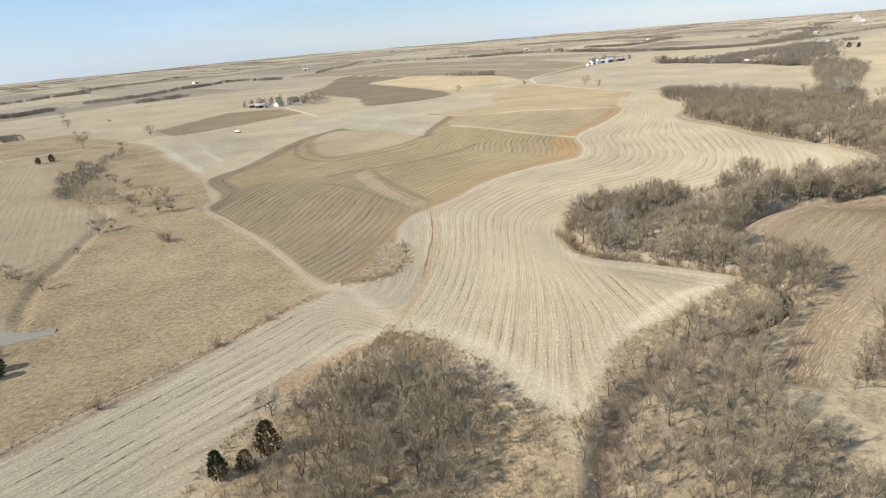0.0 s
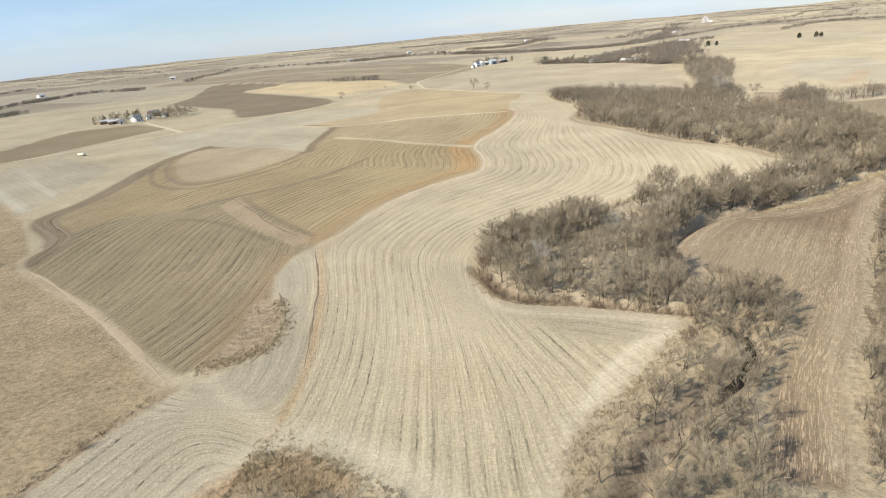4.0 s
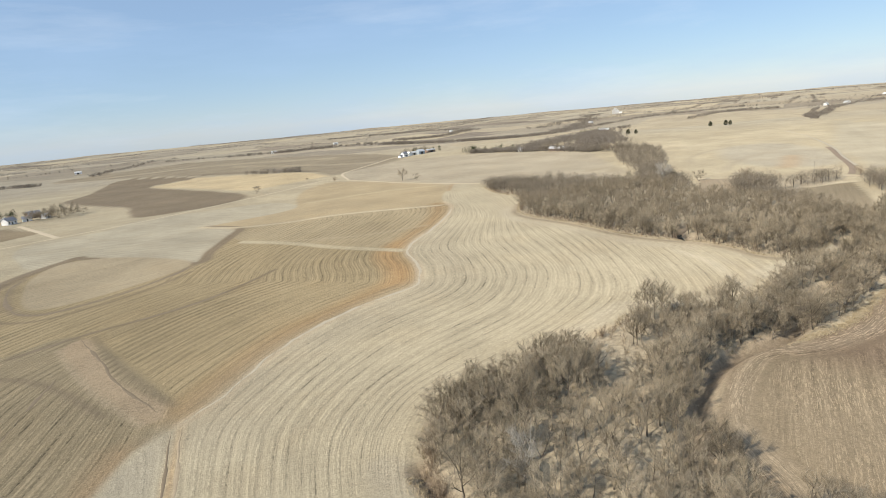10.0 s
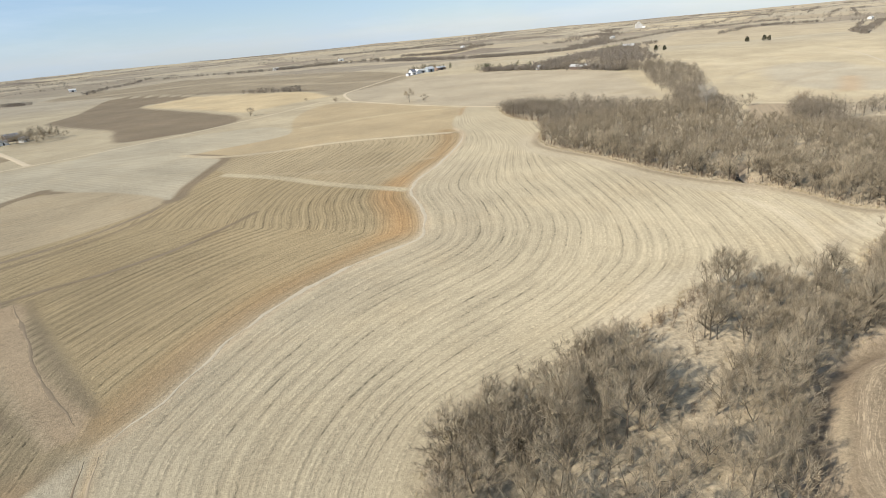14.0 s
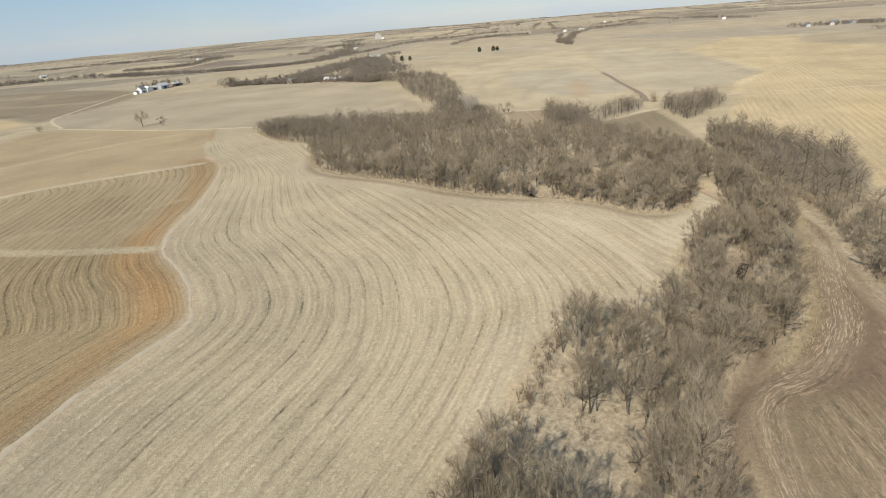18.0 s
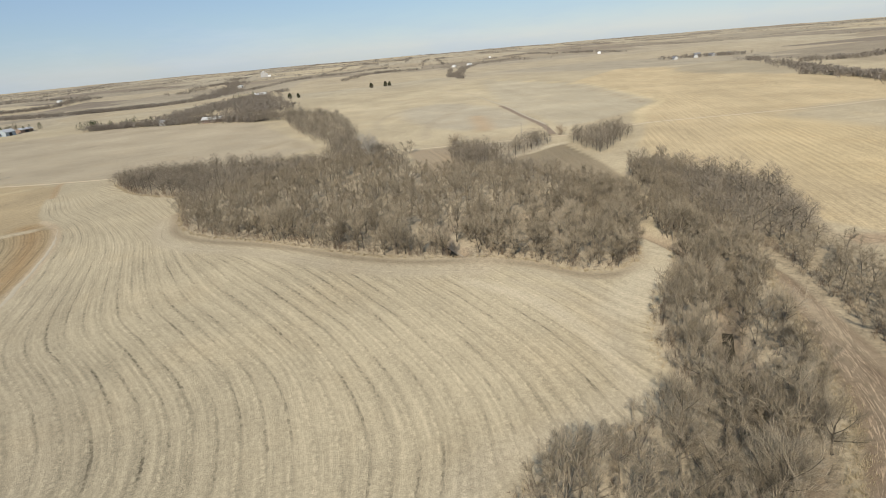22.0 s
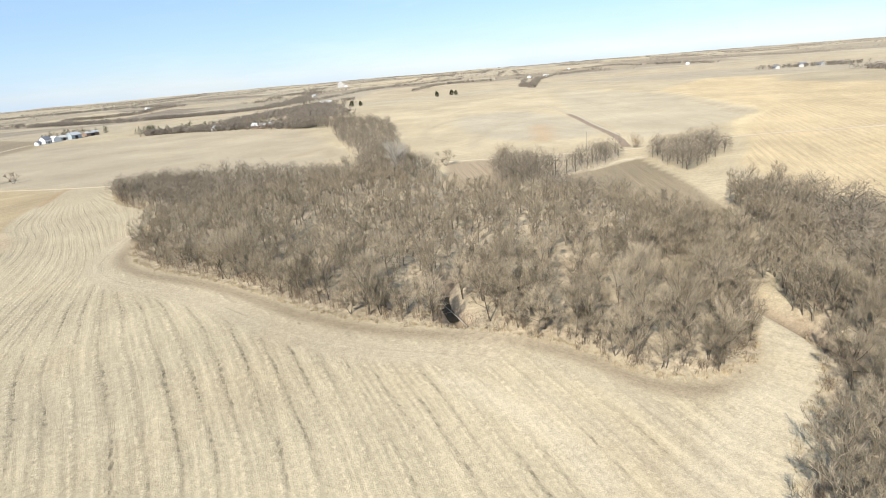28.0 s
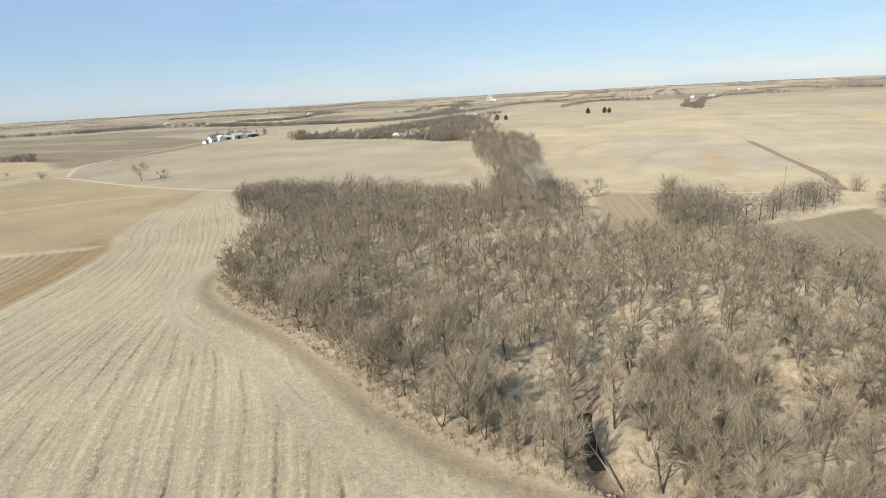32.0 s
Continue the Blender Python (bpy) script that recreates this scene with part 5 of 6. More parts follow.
many("dead_grass", TUFTS, grass, (0.35, 0.85), STRAW, "tall straw-coloured dead grass along the wood edges", "grass", 74)

# distant belts of trees: line, half width, number
BELTS = [([(299, 745), (312, 718), (326, 680), (340, 640), (352, 590), (356, 560)], 9, 260), ([(350, 690), (400, 730), (457, 775), (510, 820)], 24, 300), ([(390, 610), (440, 680), (500, 770), (575, 876)], 30, 420),
         ([(540, 850), (600, 890), (660, 905)], 12, 40), ([(316, 1260), (359, 1175), (418, 1055), (472, 1045), (564, 1045), (706, 1155), (870, 1360), (1047, 1580)], 30, 800), ([(428, 1588), (556, 1534), (735, 1766)], 30, 300),
         ([(794, 1440), (1087, 1694), (1391, 2044)], 40, 260), ([(657, 1147), (763, 1185), (947, 1252), (1144, 1300), (1391, 1330)], 10, 200), ([(712, 604), (800, 680), (905, 760), (1077, 878)], 5, 70),
         ([(790, 672), (1000, 800), (1287, 959), (1684, 1050)], 9, 160), ([(925, 1052), (1112, 1122), (1224, 1080)], 12, 110), ([(877, 291), (714, 222), (629, 179), (567, 147)], 12, 150),
         ([(768, 227), (794, 182), (839, 143), (864, 102)], 10, 90), ([(633, 206), (588, 162), (542, 145), (508, 118)], 6, 80), ([(1050, 445), (1090, 379), (1078, 322)], 16, 70),
         ([(1426, 126), (1348, 21), (1370, -81)], 26, 150), ([(968, 51), (916, 5), (900, -40)], 10, 60), ([(1754, 929), (1508, 662)], 14, 80), ([(1642, 1154), (1885, 1116), (1724, 937)], 12, 80),
         ([(4, 1404), (80, 1400), (168, 1369), (240, 1330)], 9, 70), ([(101, 1362), (184, 1370), (350, 1433)], 8, 60), ([(-548, 757), (-537, 808), (-556, 889)], 18, 80),
         ([(-561, 974), (-478, 996), (-457, 1110), (-430, 1180)], 16, 130), ([(-384, 778), (-347, 797), (-347, 835)], 9, 40), ([(-430, 1095), (-421, 1258), (-370, 1246)], 10, 70),
         ([(-808, 1128), (-762, 1230), (-718, 1278)], 18, 90), ([(-795, 1284), (-780, 1491), (-765, 1923)], 22, 150), ([(-237, 1297), (-183, 1736)], 12, 60), ([(-341, 1199), (-274, 1125)], 10, 40),
         ([(113, 1349), (191, 1352), (298, 1260)], 8, 50), ([(-349, 472), (-330, 468)], 6, 12), ([(32, 823), (69, 784), (90, 765)], 5, 22), ([(-140, 1640), (100, 1560), (300, 1600)], 7, 60),
         ([(1184, 1395), (2109, 2063), (3124, 2480)], 14, 160), ([(384, 2408), (585, 2285), (1208, 2633)], 40, 260), ([(579, 2797), (657, 2028), (776, 1862)], 22, 140)]


def speck_tree(seed, blades):
    """A far tree or bush: a rough round crown of broad sprays over a stem."""
    rng = random.Random(seed)
    g = Growth()
    for _ in range(blades):
        out = Vector((rng.gauss(0, 1), rng.gauss(0, 1), rng.gauss(0, 1))).normalized() * rng.uniform(0.3, 1.0)
        p = Vector((out.x * 3.3, out.y * 3.3, 2.5 + out.z * 2.0))
        way = bent(out.normalized(), rng.uniform(0.2, 1.2), rng) * rng.uniform(0.5, 0.95)
        g.blade(p - way, p + way, rng.uniform(0.16, 0.34) * (26 / blades) ** 0.5, rng)
    for _ in range(2):
        g.blade(Vector((rng.uniform(-1, 1), rng.uniform(-1, 1), -0.3)), Vector((rng.uniform(-1, 1), rng.uniform(-1, 1), 2.5)), 0.3, rng)
    return g.arrays()


SPECKS = [speck_tree(81, 20), speck_tree(82, 19), speck_tree(83, 18)]
rng = np.random.default_rng(84)
points = np.concatenate([along(line, wide * 0.5, int(count * 2.0), 90 + i) for i, (line, wide, count) in enumerate(BELTS)])
many("distant_tree_belts", SPECKS, points, (0.8, 1.5), BELT, "grey-brown belts of bare trees between distant fields", "tree belt", 85)
# hedges on the section lines towards the horizon
lines = []
for k in range(340):
    r, w = 1400 + 3400 * rng.random() ** 0.5, rng.uniform(-1.05, 2.05)
    c = np.array([60 + r * math.sin(w - 0.35), 120 + r * math.cos(w - 0.35)])
    turn = 0.69 + (math.pi / 2) * (rng.random() < 0.5) + rng.normal(0, 0.06)
    half = rng.uniform(80, 480)
    d = np.array([math.cos(turn), math.sin(turn)]) * half
    lines.append(along([tuple(c - d), tuple(c + d * 0.1), tuple(c + d)], rng.uniform(2, 14), int(half * rng.uniform(0.2, 0.5)), 400 + k))
far_points = np.concatenate(lines)
far_points = far_points[(np.hypot(far_points[:, 0], far_points[:, 1]) < 4850) & (far_points[:, 1] > -1400)]
many("horizon_hedges", [speck_tree(86, 5), speck_tree(87, 4)], far_points, (0.8, 1.6), BELT, "thin dark hedges and woods near the horizon", "tree belt", 88)

# single trees of the pastures
lone = [(-105, 139, 0.66, 2), (-111, 166, 0.5, 4), (-116, 187, 0.72, 2), (-113, 190, 0.6, 0), (-122, 150, 0.6, 0), (-116, 146, 0.55, 5), (-118, 232, 0.75, 0), (-112, 231, 0.75, 5), (-104, 208, 0.72, 2), (-99, 208, 0.75, 0), (-118, 219, 0.8, 3), (-138, 254, 0.6, 0), (-151, 268, 0.55, 3), (-157, 273, 0.5, 0), (-122, 224, 0.6, 2), (-195, 364, 0.8, 0), (-331, 538, 1.1, 0), (-402, 649, 1.1, 2), (-300, 551, 0.7, 4), (-209, 434, 1.0, 2), (-232, 386, 1.0, 1),
        (-260, 440, 0.8, 2), (-286, 470, 0.7, 4), (30, 575, 0.9, 0), (146, 536, 1.0, 1), (156, 528, 0.75, 3), (80, 640, 0.5, 4), (-29, 76, 0.5, 1), (285, 320, 0.7, 4), (250, 338, 0.9, 0), (262, 330, 0.85, 3)]
for x, y, size, k in lone:
    ob = copy_thing(kinds[k], Matrix.Translation((x, y, height_at(x, y))) @ Matrix.Rotation(x * 0.7, 4, "Z") @ Matrix.Diagonal((size * 1.45, size * 1.45, size * 1.05, 1)))
    tagged(ob, "single leafless tree with a low spreading crown on dry pasture", "tree", "single pasture trees")
pale = plant("pale_tree", *bare_tree(17, 9.0, 0.46, 10, 7, 24, 0.018), (SILVER, SILVER_TWIG), "silver-grey leafless tree standing out of the darker grove", "tree")
pale.matrix_basis = Matrix.Translation((47, 139, height_at(47, 139)))
for x, y, s in ((242, 336, 1.6), (250, 341, 1.1)):
    tagged(copy_thing(pale, Matrix.Translation((x, y, height_at(x, y))) @ Matrix.Diagonal((s, s, s * 0.9, 1))), "pale silvery leafless tree by the farm lane")
BUSH_FORM = bush_growth(34, 3.4, 2.6, 34, 12)
bush = new("bush", mesh_of("bush", BUSH_FORM[0], BUSH_FORM[1:], BRUSH))
tagged(bush, "round leafless thorn bush on open grass", "bush", "single bushes")
bush.matrix_basis = Matrix.Translation((-87, 172, height_at(-87, 172))) @ Matrix.Scale(1.35, 4)
for x, y, s in ((-85.2, 170.5, 0.75), (318, 279, 1.2), (285, 320, 1.3), (-60, 82, 0.6), (-46, 100, 0.6), (-71, 71, 0.5), (-38, 110, 0.4), (66, 171, 0.85), (70, 173, 0.95), (74, 174.5, 0.9), (78, 176, 0.8), (-92, 104, 0.5), (100, 600, 1.0)):
    tagged(copy_thing(bush, Matrix.Translation((x, y, height_at(x, y))) @ Matrix.Rotation(x, 4, "Z") @ Matrix.Diagonal((s, s, s, 1))), "tangled leafless bush at a field edge")
cedar = plant("cedar", *cedar_tree(18, 5.2, 1.55, 900), (BARK, CEDAR), "dark green pointed cedar at the edge of the brush", "cedar tree")
cedar.matrix_basis = Matrix.Translation((-33, 63, height_at(-33, 63))) @ Matrix.Diagonal((1.1, 1.1, 0.9, 1))
brown_cedar = plant("cedar", *cedar_tree(19, 6.3, 2.1, 1000), (BARK, RUST_CEDAR), "rounded olive-brown cedar beside the stubble", "cedar tree")
brown_cedar.matrix_basis = Matrix.Translation((-27, 67, height_at(-27, 67))) @ Matrix.Diagonal((1.15, 1.15, 0.95, 1))
tagged(copy_thing(brown_cedar, Matrix.Translation((-29.5, 64, height_at(-29.5, 64))) @ Matrix.Diagonal((0.7, 0.7, 0.6, 1))), "low browned cedar between two taller ones")
for x, y, s in ((-233, 340, 0.9), (-228, 345, 1.0), (-88, 98, 0.8), (-86, 95, 0.7), (-91, 96, 0.75), (646, 707, 1.5), (657, 691, 1.5), (662, 688, 1.3), (541, 750, 1.5), (548, 742, 1.3), (490, 118, 1.3)):
    tagged(copy_thing(cedar, Matrix.Translation((x, y, height_at(x, y))) @ Matrix.Rotation(x, 4, "Z") @ Matrix.Diagonal((s * 1.3, s * 1.3, s, 1))), "dark evergreen cedar on open farmland")
# the grey-green shelter belt of the west pasture, windbreaks of cedar at the farms
JUNIPER = [round_tree(20 + k, 5.6, 0.42, 260)[1] for k in range(2)]
many("juniper_belt", JUNIPER, np.concatenate([scatter([(-170, 252), (-159, 236), (-152, 236), (-158, 256), (-164, 286), (-180, 315), (-196, 318), (-184, 293), (-184, 278)], 3.8, 101), scatter([(-190, 326), (-183, 326), (-181, 345), (-187, 348)], 3.6, 102), np.array([(-112, 204.5), (-113.5, 205)])]), (0.6, 1.0), GREY_CEDAR, "dense grey-green juniper belt in the pasture", "shelter belt", 103)
many("west_thicket", [f[1] for f in FAR_FORMS], scatter([(-152, 236), (-146, 229), (-128, 224), (-133, 236), (-150, 248), (-156, 256)], 3.6, 104), (0.5, 0.8), TWIG, "brown leafless thicket beside the juniper belt", "thicket", 105)
many("windbreak", [cedar_tree(26, 7.0, 2.4, 260)[1]], np.concatenate([along([(300, 772), (318, 735), (335, 700)], 3, 34, 106), along([(240, 862), (270, 866), (300, 860)], 3, 26, 107), along([(560, 890), (600, 905)], 5, 14, 108), along([(512, 150), (508, 130), (505, 118)], 3, 34, 109), along([(-185, 586), (-180, 592), (-165, 604), (-150, 606)], 4, 26, 110)]), (0.8, 1.2), CEDAR, "dark cedar windbreaks around the farmsteads", "windbreak", 111)
many("farm_trees", [f[1] for f in FAR_FORMS], np.concatenate([scatter([(-140, 578), (-108, 574), (-98, 600), (-130, 612)], 4.2, 112), along([(-172, 584), (-150, 578)], 4, 9, 117), along([(256, 866), (285, 870)], 4, 16, 113), along([(240, 852), (250, 860)], 3, 6, 118), along([(340, 640), (356, 630)], 5, 10, 114), along([(528, 150), (515, 112), (500, 75)], 8, 40, 115)]), (0.7, 1.1), TWIG, "leafless shade trees around the farm buildings", "trees", 116)

# water, and dark sheets for the shade in the creek
def ribbon(line, half, drop, name, material, label):
    p = np.array(line)
    d = np.gradient(p, axis=0)
    side = np.stack([d[:, 1], -d[:, 0]], 1) / (np.linalg.norm(d, axis=1)[:, None] + 1e-9)
    w = half * (1 + 0.25 * np.sin(np.arange(len(p)) * 0.9))[:, None]
    z = heights(p)
    z = np.array([z[max(0, i - 5):i + 6].mean() for i in range(len(z))]) + drop
    v = np.concatenate([np.c_[p - side * w, z], np.c_[p, z], np.c_[p + side * w, z]])
    n = len(p)
    q = [(k * n + i, (k + 1) * n + i, (k + 1) * n + i + 1, k * n + i + 1) for k in (0, 1) for i in range(n - 1)]
    return tagged(new(name, mesh_of(name, v, [q], material)), label, "water", kind="structure")


# dull near-black sheets: creek water plus the shade of its hollows
for a, z, half in (((54, 91), (71, 106), 1.1), ((138, 168.5), (151, 172.5), 1.5), ((171, 245), (163, 235), 1.1)):
    i, j = (int(np.argmin(np.hypot(CREEK[:, 0] - q[0], CREEK[:, 1] - q[1]))) for q in (a, z))
    ribbon(CREEK[i:j + 1], half, 0.40, "creek_water", WATER_SHADE, "dark narrow creek with painted-in shade between steep wooded banks")
ribbon(POND_BED, 2.4, 0.4, "pond_water", POND, "still grey stock pond in the pasture")


# fallen trees over the creek
def fallen(at, turn, long, lean, seed):
    rng = random.Random(seed)
    g = Growth()
    way = Vector((math.cos(turn) * math.cos(lean), math.sin(turn) * math.cos(lean), math.sin(lean)))
    pts = [Vector((0, 0, 0)) + way * long * i / 5 + Vector((0, 0, 0.12 * math.sin(i))) for i in range(6)]
    g.stem(pts, [0.12, 0.11, 0.09, 0.07, 0.05, 0.02], 7)
    for _ in range(4):
        k = rng.randint(3, 4)
        tip = pts[k] + bent(way, rng.uniform(0.4, 0.9), rng) * long * rng.uniform(0.2, 0.4)
        g.stem([pts[k], pts[k].lerp(tip, 0.5) + Vector((0, 0, 0.1)), tip], [0.05, 0.03, 0.01], 5)
    a = g.arrays()
    ob = new("fallen_tree", mesh_of("fallen_tree", a[0], a[1:], DEADWOOD))
    ob.location = at
    return tagged(ob, "bleached fallen trunk lying across the creek bank", "fallen tree", "fallen trunks at the creek")


for x, y, turn, long, lean, seed in ((162.2, 231.8, 1.25, 9.0, 0.16, 1), (160.8, 231.5, 2.5, 5.0, 0.06, 2), (70, 100, 0.4, 7.0, 0.2, 6)):
    fallen((x, y, height_at(x, y) + 0.25), turn, long, lean, seed)


# ---------------------------------------------------------------- farmsteads
def solid(name, verts, faces, material, parent, label=""):
    ob = new(name, bpy.data.meshes.new(name))
    ob.data.from_pydata(verts, [], faces)
    ob.data.materials.append(material)
    ob.parent = parent
    return tagged(ob, label)


def box(name, lo, hi, material, parent, label=""):
    (a, b, c), (d, e, f) = lo, hi
    v = [(a, b, c), (d, b, c), (d, e, c), (a, e, c), (a, b, f), (d, b, f), (d, e, f), (a, e, f)]
    return solid(name, v, [(3, 2, 1, 0), (4, 5, 6, 7), (0, 1, 5, 4), (1, 2, 6, 5), (2, 3, 7, 6), (3, 0, 4, 7)], material, parent, label)


def building(name, x, y, turn, long, wide, eaves, rise, wall, roof, label, category, windows=0, big_door=False, chimney=False):
    """A gabled building: walls with gable ends, a roof of two thick slopes with overhang, doors and windows."""
    root = new(name)
    root.matrix_basis = Matrix.Translation((x, y, height_at(x, y))) @ Matrix.Rotation(radians(turn), 4, "Z")
    tagged(root, label, category)
    l, w, e, r = long / 2, wide / 2, eaves, eaves + rise
    v = [(-l, -w, -0.6), (l, -w, -0.6), (l, w, -0.6), (-l, w, -0.6), (-l, -w, e), (l, -w, e), (l, w, e), (-l, w, e), (-l, 0, r), (l, 0, r)]
    solid("wall", v, [(0, 1, 5, 4), (2, 3, 7, 6), (1, 2, 6, 9, 5), (3, 0, 4, 8, 7), (4, 5, 9, 8), (6, 7, 8, 9)], wall, root)
    o, t, k = 0.45, 0.22, rise / w
    for s in (-1, 1):
        y0, z0 = s * (w + o), e - o * k
        rv = [(-l - o, y0, z0 + 0.03), (l + o, y0, z0 + 0.03), (l + o, 0, r + 0.03), (-l - o, 0, r + 0.03), (-l - o, y0, z0 + t), (l + o, y0, z0 + t), (l + o, 0, r + t), (-l - o, 0, r + t)]
        solid("roof_slope", rv, [(3, 2, 1, 0), (4, 5, 6, 7), (0, 1, 5, 4), (1, 2, 6, 5), (3, 0, 4, 7)], roof, root)
    if big_door:
        box("door", (l - 0.02, -w * 0.5, 0), (l + 0.08, w * 0.5, e * 0.85), DARK, root)
        box("door", (-long * 0.15, -w - 0.08, 0), (long * 0.15, -w + 0.02, e * 0.8), DARK, root)
    else:
        box("door", (-0.5, -w - 0.06, 0), (0.5, -w + 0.02, 2.05), DARK, root)
    for s in (-1, 1):
        for i in range(windows):
            u = -l + long * (i + 0.5) / windows
            if abs(u) < 0.9 and s < 0:
                continue
            y0 = s * (w + 0.03)
            win = box("window", (u - 0.5, y0 - 0.05, 1.0), (u + 0.5, y0 + 0.05, 2.3), DARK, root)
            box("sill", (u - 0.6, y0 - 0.1, 0.9), (u + 0.6, y0 + 0.1, 0.99), WHITE, win)
    if chimney:
        box("chimney", (l * 0.4 - 0.35, -0.35, r - 0.6), (l * 0.4 + 0.35, 0.35, r + 1.0), BRICK, root)
    return root


def grain_bin(x, y, radius, high, material, label, name="grain_bin", cone=0.35):
    """A round bin with ribbed wall rings, a coned roof, a cap and a door."""
    root = new(name)
    root.matrix_basis = Matrix.Translation((x, y, height_at(x, y)))
    n, v, f = 28, [], []
    levels = [(-0.4, 1.0)]
    for i in range(8):
        levels += [(high * i / 8 + 0.02, 1.0), (high * (i + 0.5) / 8, 1.015)]
    levels.append((high, 1.0))
    for z, s in levels:
        v += [(math.cos(2 * math.pi * k / n) * radius * s, math.sin(2 * math.pi * k / n) * radius * s, z) for k in range(n)]
    for i in range(len(levels) - 1):
        f += [(i * n + k, i * n + (k + 1) % n, (i + 1) * n + (k + 1) % n, (i + 1) * n + k) for k in range(n)]
    solid("wall", v, f, material, root)
    v = [(math.cos(2 * math.pi * k / n) * radius * 1.05, math.sin(2 * math.pi * k / n) * radius * 1.05, high - 0.05) for k in range(n)] + [(0, 0, high + radius * cone)]
    solid("roof", v, [(k, (k + 1) % n, n) for k in range(n)], material, root)
    box("cap", (-0.35, -0.35, high + radius * cone - 0.3), (0.35, 0.35, high + radius * cone + 0.3), material, root)
    box("door", (-0.5, -radius - 0.1, 0.2), (0.5, -radius + 0.1, 2.1), DARK, root)
    return tagged(root, label, "grain bin")


# the white farm by the crossing of the lanes
building("farmhouse", 236, 833, 35, 8, 6.5, 4.2, 2.8, WHITE, GREY_ROOF, "white two-storey farmhouse with a grey gabled roof", "house", 4, chimney=True)
building("shed", 254, 850, 20, 10, 6, 3.2, 1.5, WHITE, DULL_ROOF, "white shed with a pale metal roof at the farmstead", "shed", 2, True)
building("barn", 264, 849, 25, 11, 8, 4.0, 2.4, BLUE_TIN, TIN, "blue-grey metal barn with a dark doorway", "barn", 0, True)
building("machine_shed", 282, 858, 20, 14, 7, 3.2, 1.4, BRICK, TIN, "long brown machine shed with a pale metal roof", "shed", 0, True)
building("garage", 228, 825, 40, 5, 4, 2.5, 1.3, WHITE, GREY_ROOF, "small white garage beside the farm lane", "garage", 1)
building("farmhouse", 246, 844, 110, 7, 6, 3.4, 2.0, WHITE, WHITE, "smaller white farmhouse among the sheds", "house", 3)
# the western farm
building("machine_shed", -172, 590, 25, 15, 5, 2.6, 0.9, BRICK, DULL_ROOF, "long low farm shed with a pale metal roof", "shed", 0, True)
building("machine_shed", -166, 581, 25, 9, 5, 2.6, 0.9, BRICK, DULL_ROOF, "low cattle shed with a pale roof", "shed", 0, True)
building("farmhouse", -148, 583, 60, 7.5, 6, 3.0, 2.2, WHITE, GREY_ROOF, "white farmhouse half hidden by bare trees", "house", 3, chimney=True)
building("shed", -139, 592, 20, 6, 5, 2.6, 1.3, WHITE, GREY_ROOF, "weathered white shed behind the farmhouse", "shed", 1)
building("shed", -128, 598, 70, 6, 4, 2.6, 1.2, TIN, TIN, "galvanised shed by the farm trees", "shed", 0)
building("garage", -155, 598, 110, 6, 5, 2.5, 1.4, WHITE, DULL_ROOF, "pale garage behind the farmhouse", "garage", 1)
building("shed", -158, 574, 15, 5, 4, 2.4, 1.2, CREAM, GREY_ROOF, "small cream shed beside the farmyard", "shed", 1)
building("barn", -140, 612, 35, 9, 7, 3.2, 2.2, BRICK, GREY_ROOF, "brown weathered barn behind the sheds", "barn", 0, True)
# the long house before the wood, and the house on the rise
building("farmhouse", 346, 618, 128, 17, 8, 2.8, 1.8, BRICK, DULL_ROOF, "long single-storey house with a pale roof before the wood", "house", 6)
building("shed", 330, 668, 128, 9, 6, 2.8, 1.3, WHITE, TIN, "small pale shed beside the wood", "shed", 1)
building("farmhouse", 590, 874, 140, 16, 9, 3.4, 2.4, BRICK, DULL_ROOF, "house with a white roof on the far rise", "house", 4)
# the eastern farm
building("barn", 502, 105, 12, 7, 9, 3.2, 1.9, RED, WHITE, "red barn with a white metal roof", "barn", 2, True)
grain_bin(497, 96, 2.6, 4.6, TIN, "galvanised round grain bin with a coned roof")
grain_bin(495, 90, 2.6, 4.6, TIN, "galvanised round grain bin beside its twin")
grain_bin(488, 78, 1.5, 5.0, WHITE, "slim white feed bin on the farmyard", "feed_bin", 0.7)
building("shed", 492, 101, 12, 6, 5, 2.6, 1.4, WHITE, WHITE, "small cream shed before the red barn", "shed", 1)
for x, y, turn in ((1068, 392, 20), (1084, 372, 60), (1102, 350, 15), (1120, 402, 100), (1046, 418, 40)):
    building("farmhouse", x, y, turn, 9, 6, 3.0, 2.0, DULL_ROOF, GREY_ROOF, "distant pale farmhouse among hedges", "house", 3)
for x, y, turn in ((1280, 1010, 20), (1320, 990, 70), (110, 1500, 30), (-300, 1500, 10), (640, 1700, 50), (900, 1360, 30), (1500, 720, 20), (-520, 1350, 60), (300, 1750, 15), (1830, 1240, 30)):
    building("barn", x, y, turn, 13, 8, 3.6, 2.2, WHITE, DULL_ROOF, "distant white farm building on the plain", "barn", 0, True)

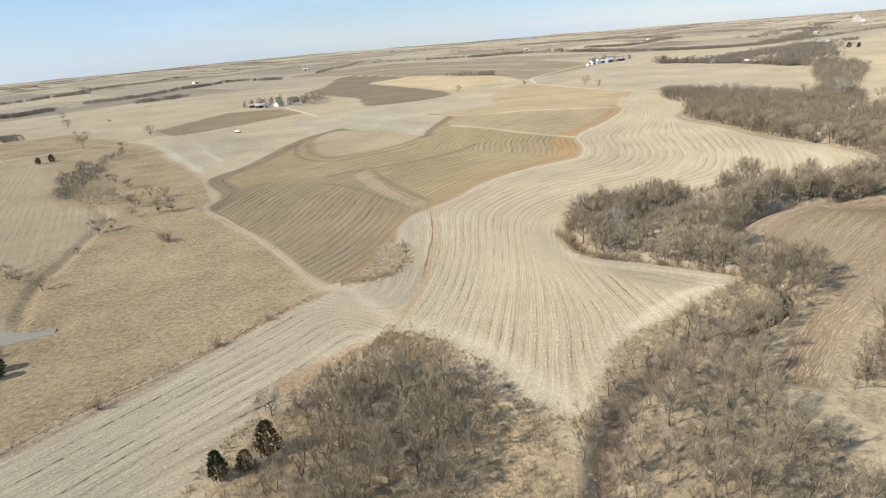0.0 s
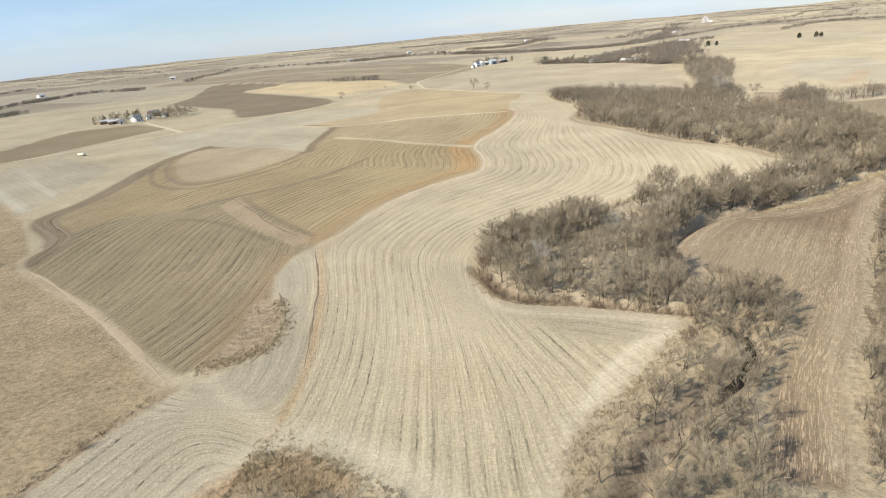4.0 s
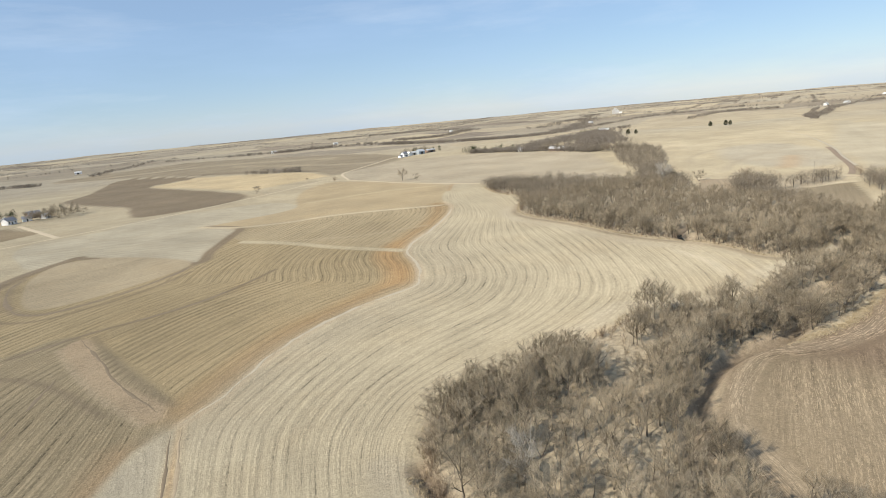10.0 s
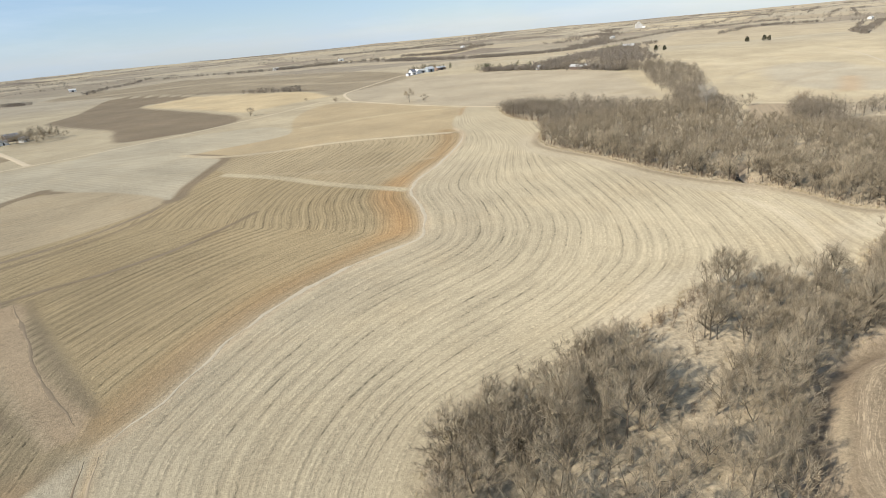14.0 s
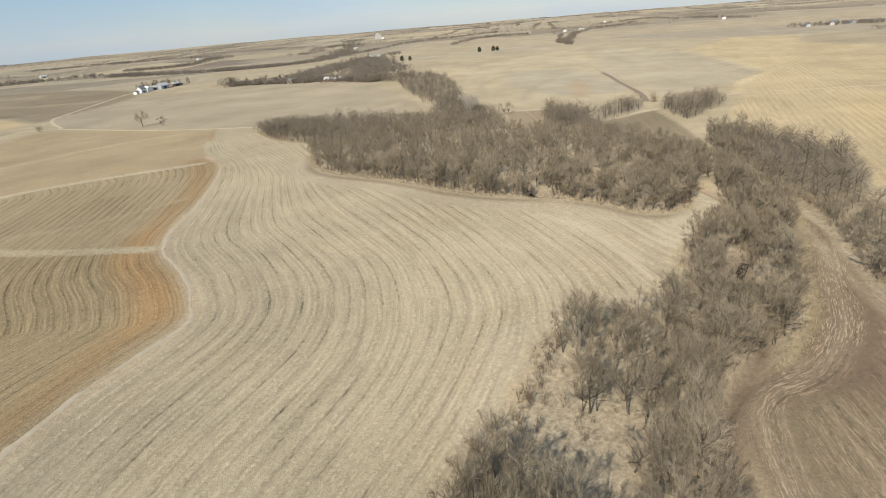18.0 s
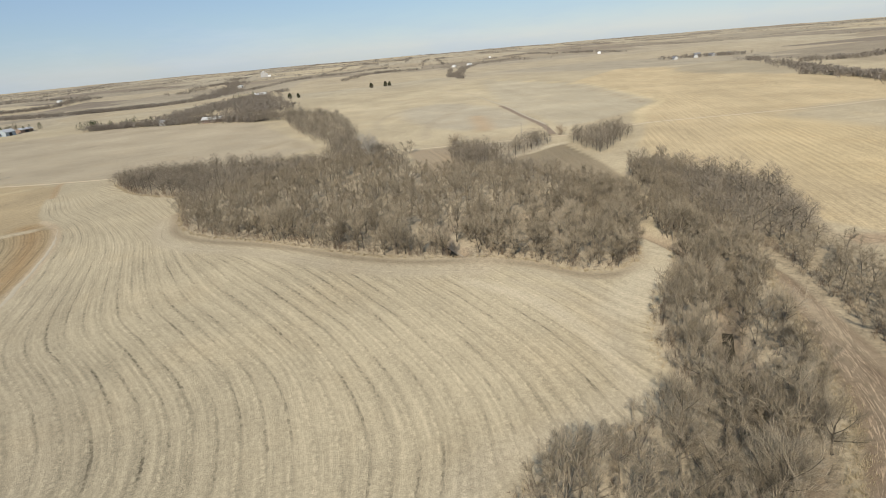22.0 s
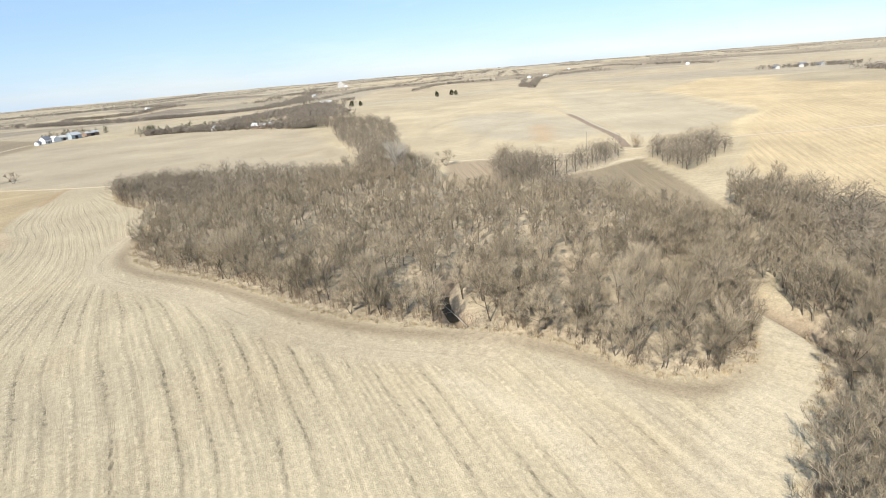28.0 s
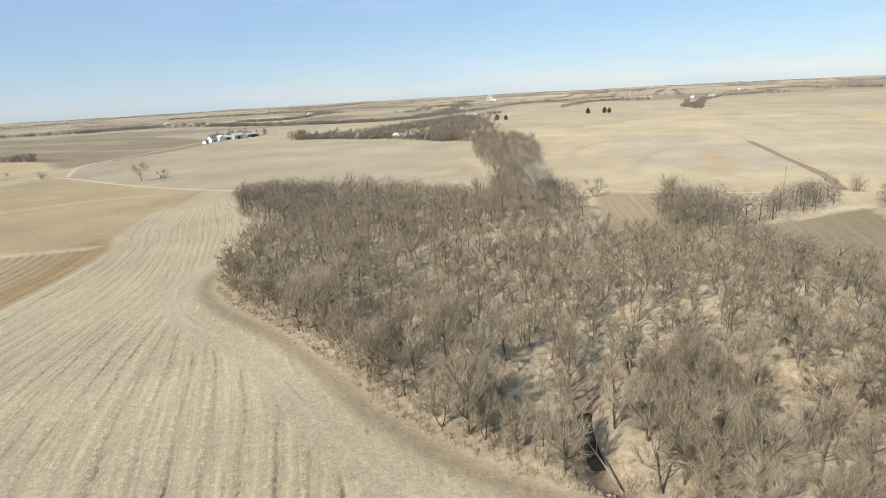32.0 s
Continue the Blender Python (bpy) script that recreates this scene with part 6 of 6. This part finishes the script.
# grain elevator on the horizon
root = new("grain_elevator")
root.matrix_basis = Matrix.Translation((1352, 1858, height_at(1352, 1858))) @ Matrix.Rotation(radians(-38), 4, "Z") @ Matrix.Scale(0.62, 4)
tagged(root, "cluster of tall pale concrete grain silos with a headhouse", "grain elevator")
for i in range(6):
    n = 18
    x0, z1 = (i - 2.5) * 6.4, (24, 27, 27, 22, 25, 20)[i]
    v = [(x0 + 3.1 * math.cos(2 * math.pi * k / n), 3.1 * math.sin(2 * math.pi * k / n), z) for z in (-1, z1) for k in range(n)]
    solid("silo", v, [(k, (k + 1) % n, n + (k + 1) % n, n + k) for k in range(n)] + [tuple(range(n, 2 * n))], CONCRETE, root)
box("headhouse", (-9, -2.5, 24), (4, 2.5, 33), CONCRETE, root)
box("annex", (19, -5, -1), (34, 6, 9), WHITE, root)


# a farm truck left on the stubble
def trailer(x, y, turn):
    root = new("farm_trailer")
    root.matrix_basis = Matrix.Translation((x, y, height_at(x, y))) @ Matrix.Rotation(radians(turn), 4, "Z") @ Matrix.Scale(0.8, 4)
    tagged(root, "cream farm truck standing at the edge of a field", "truck")
    box("cargo_box", (-3.4, -1.0, 0.75), (1.2, 1.0, 2.3), CREAM, root)
    box("cab", (1.3, -1.0, 0.6), (2.6, 0.95, 2.0), CREAM, root)
    box("windscreen", (2.52, -0.85, 1.35), (2.64, 0.85, 2.0), DARK, root)
    box("chassis", (-3.4, -0.5, 0.45), (3.2, 0.5, 0.72), DARK, root)
    for px in (-2.2, 2.2):
        for s in (-1, 1):
            n = 16
            v = [(px + 0.45 * math.cos(2 * math.pi * k / n), s * 1.0 + d, 0.45 + 0.45 * math.sin(2 * math.pi * k / n)) for d in (-0.14, 0.14) for k in range(n)]
            solid("wheel", v, [(k, (k + 1) % n, n + (k + 1) % n, n + k) for k in range(n)] + [tuple(range(n))[::-1], tuple(range(n, 2 * n))], DARK, root)


trailer(-136, 409, 150)


# a line pole beside the lane
pole = new("utility_pole")
pole.matrix_basis = Matrix.Translation((302, 292, height_at(302, 292))) @ Matrix.Rotation(radians(40), 4, "Z")
tagged(pole, "weathered wooden utility pole with a crossarm", "utility pole")
mast = Growth()
mast.stem([Vector((0, 0, -0.5)), Vector((0, 0, 4.0)), Vector((0, 0, 8.2))], [0.15, 0.13, 0.10], 8)
part("mast", mast.arrays(), DEADWOOD, pole)
box("crossarm", (-0.9, -0.06, 7.5), (0.9, 0.06, 7.62), DEADWOOD, pole)
for u in (-0.8, 0.8):
    box("insulator", (u - 0.05, -0.05, 7.62), (u + 0.05, 0.05, 7.8), DARK, pole)
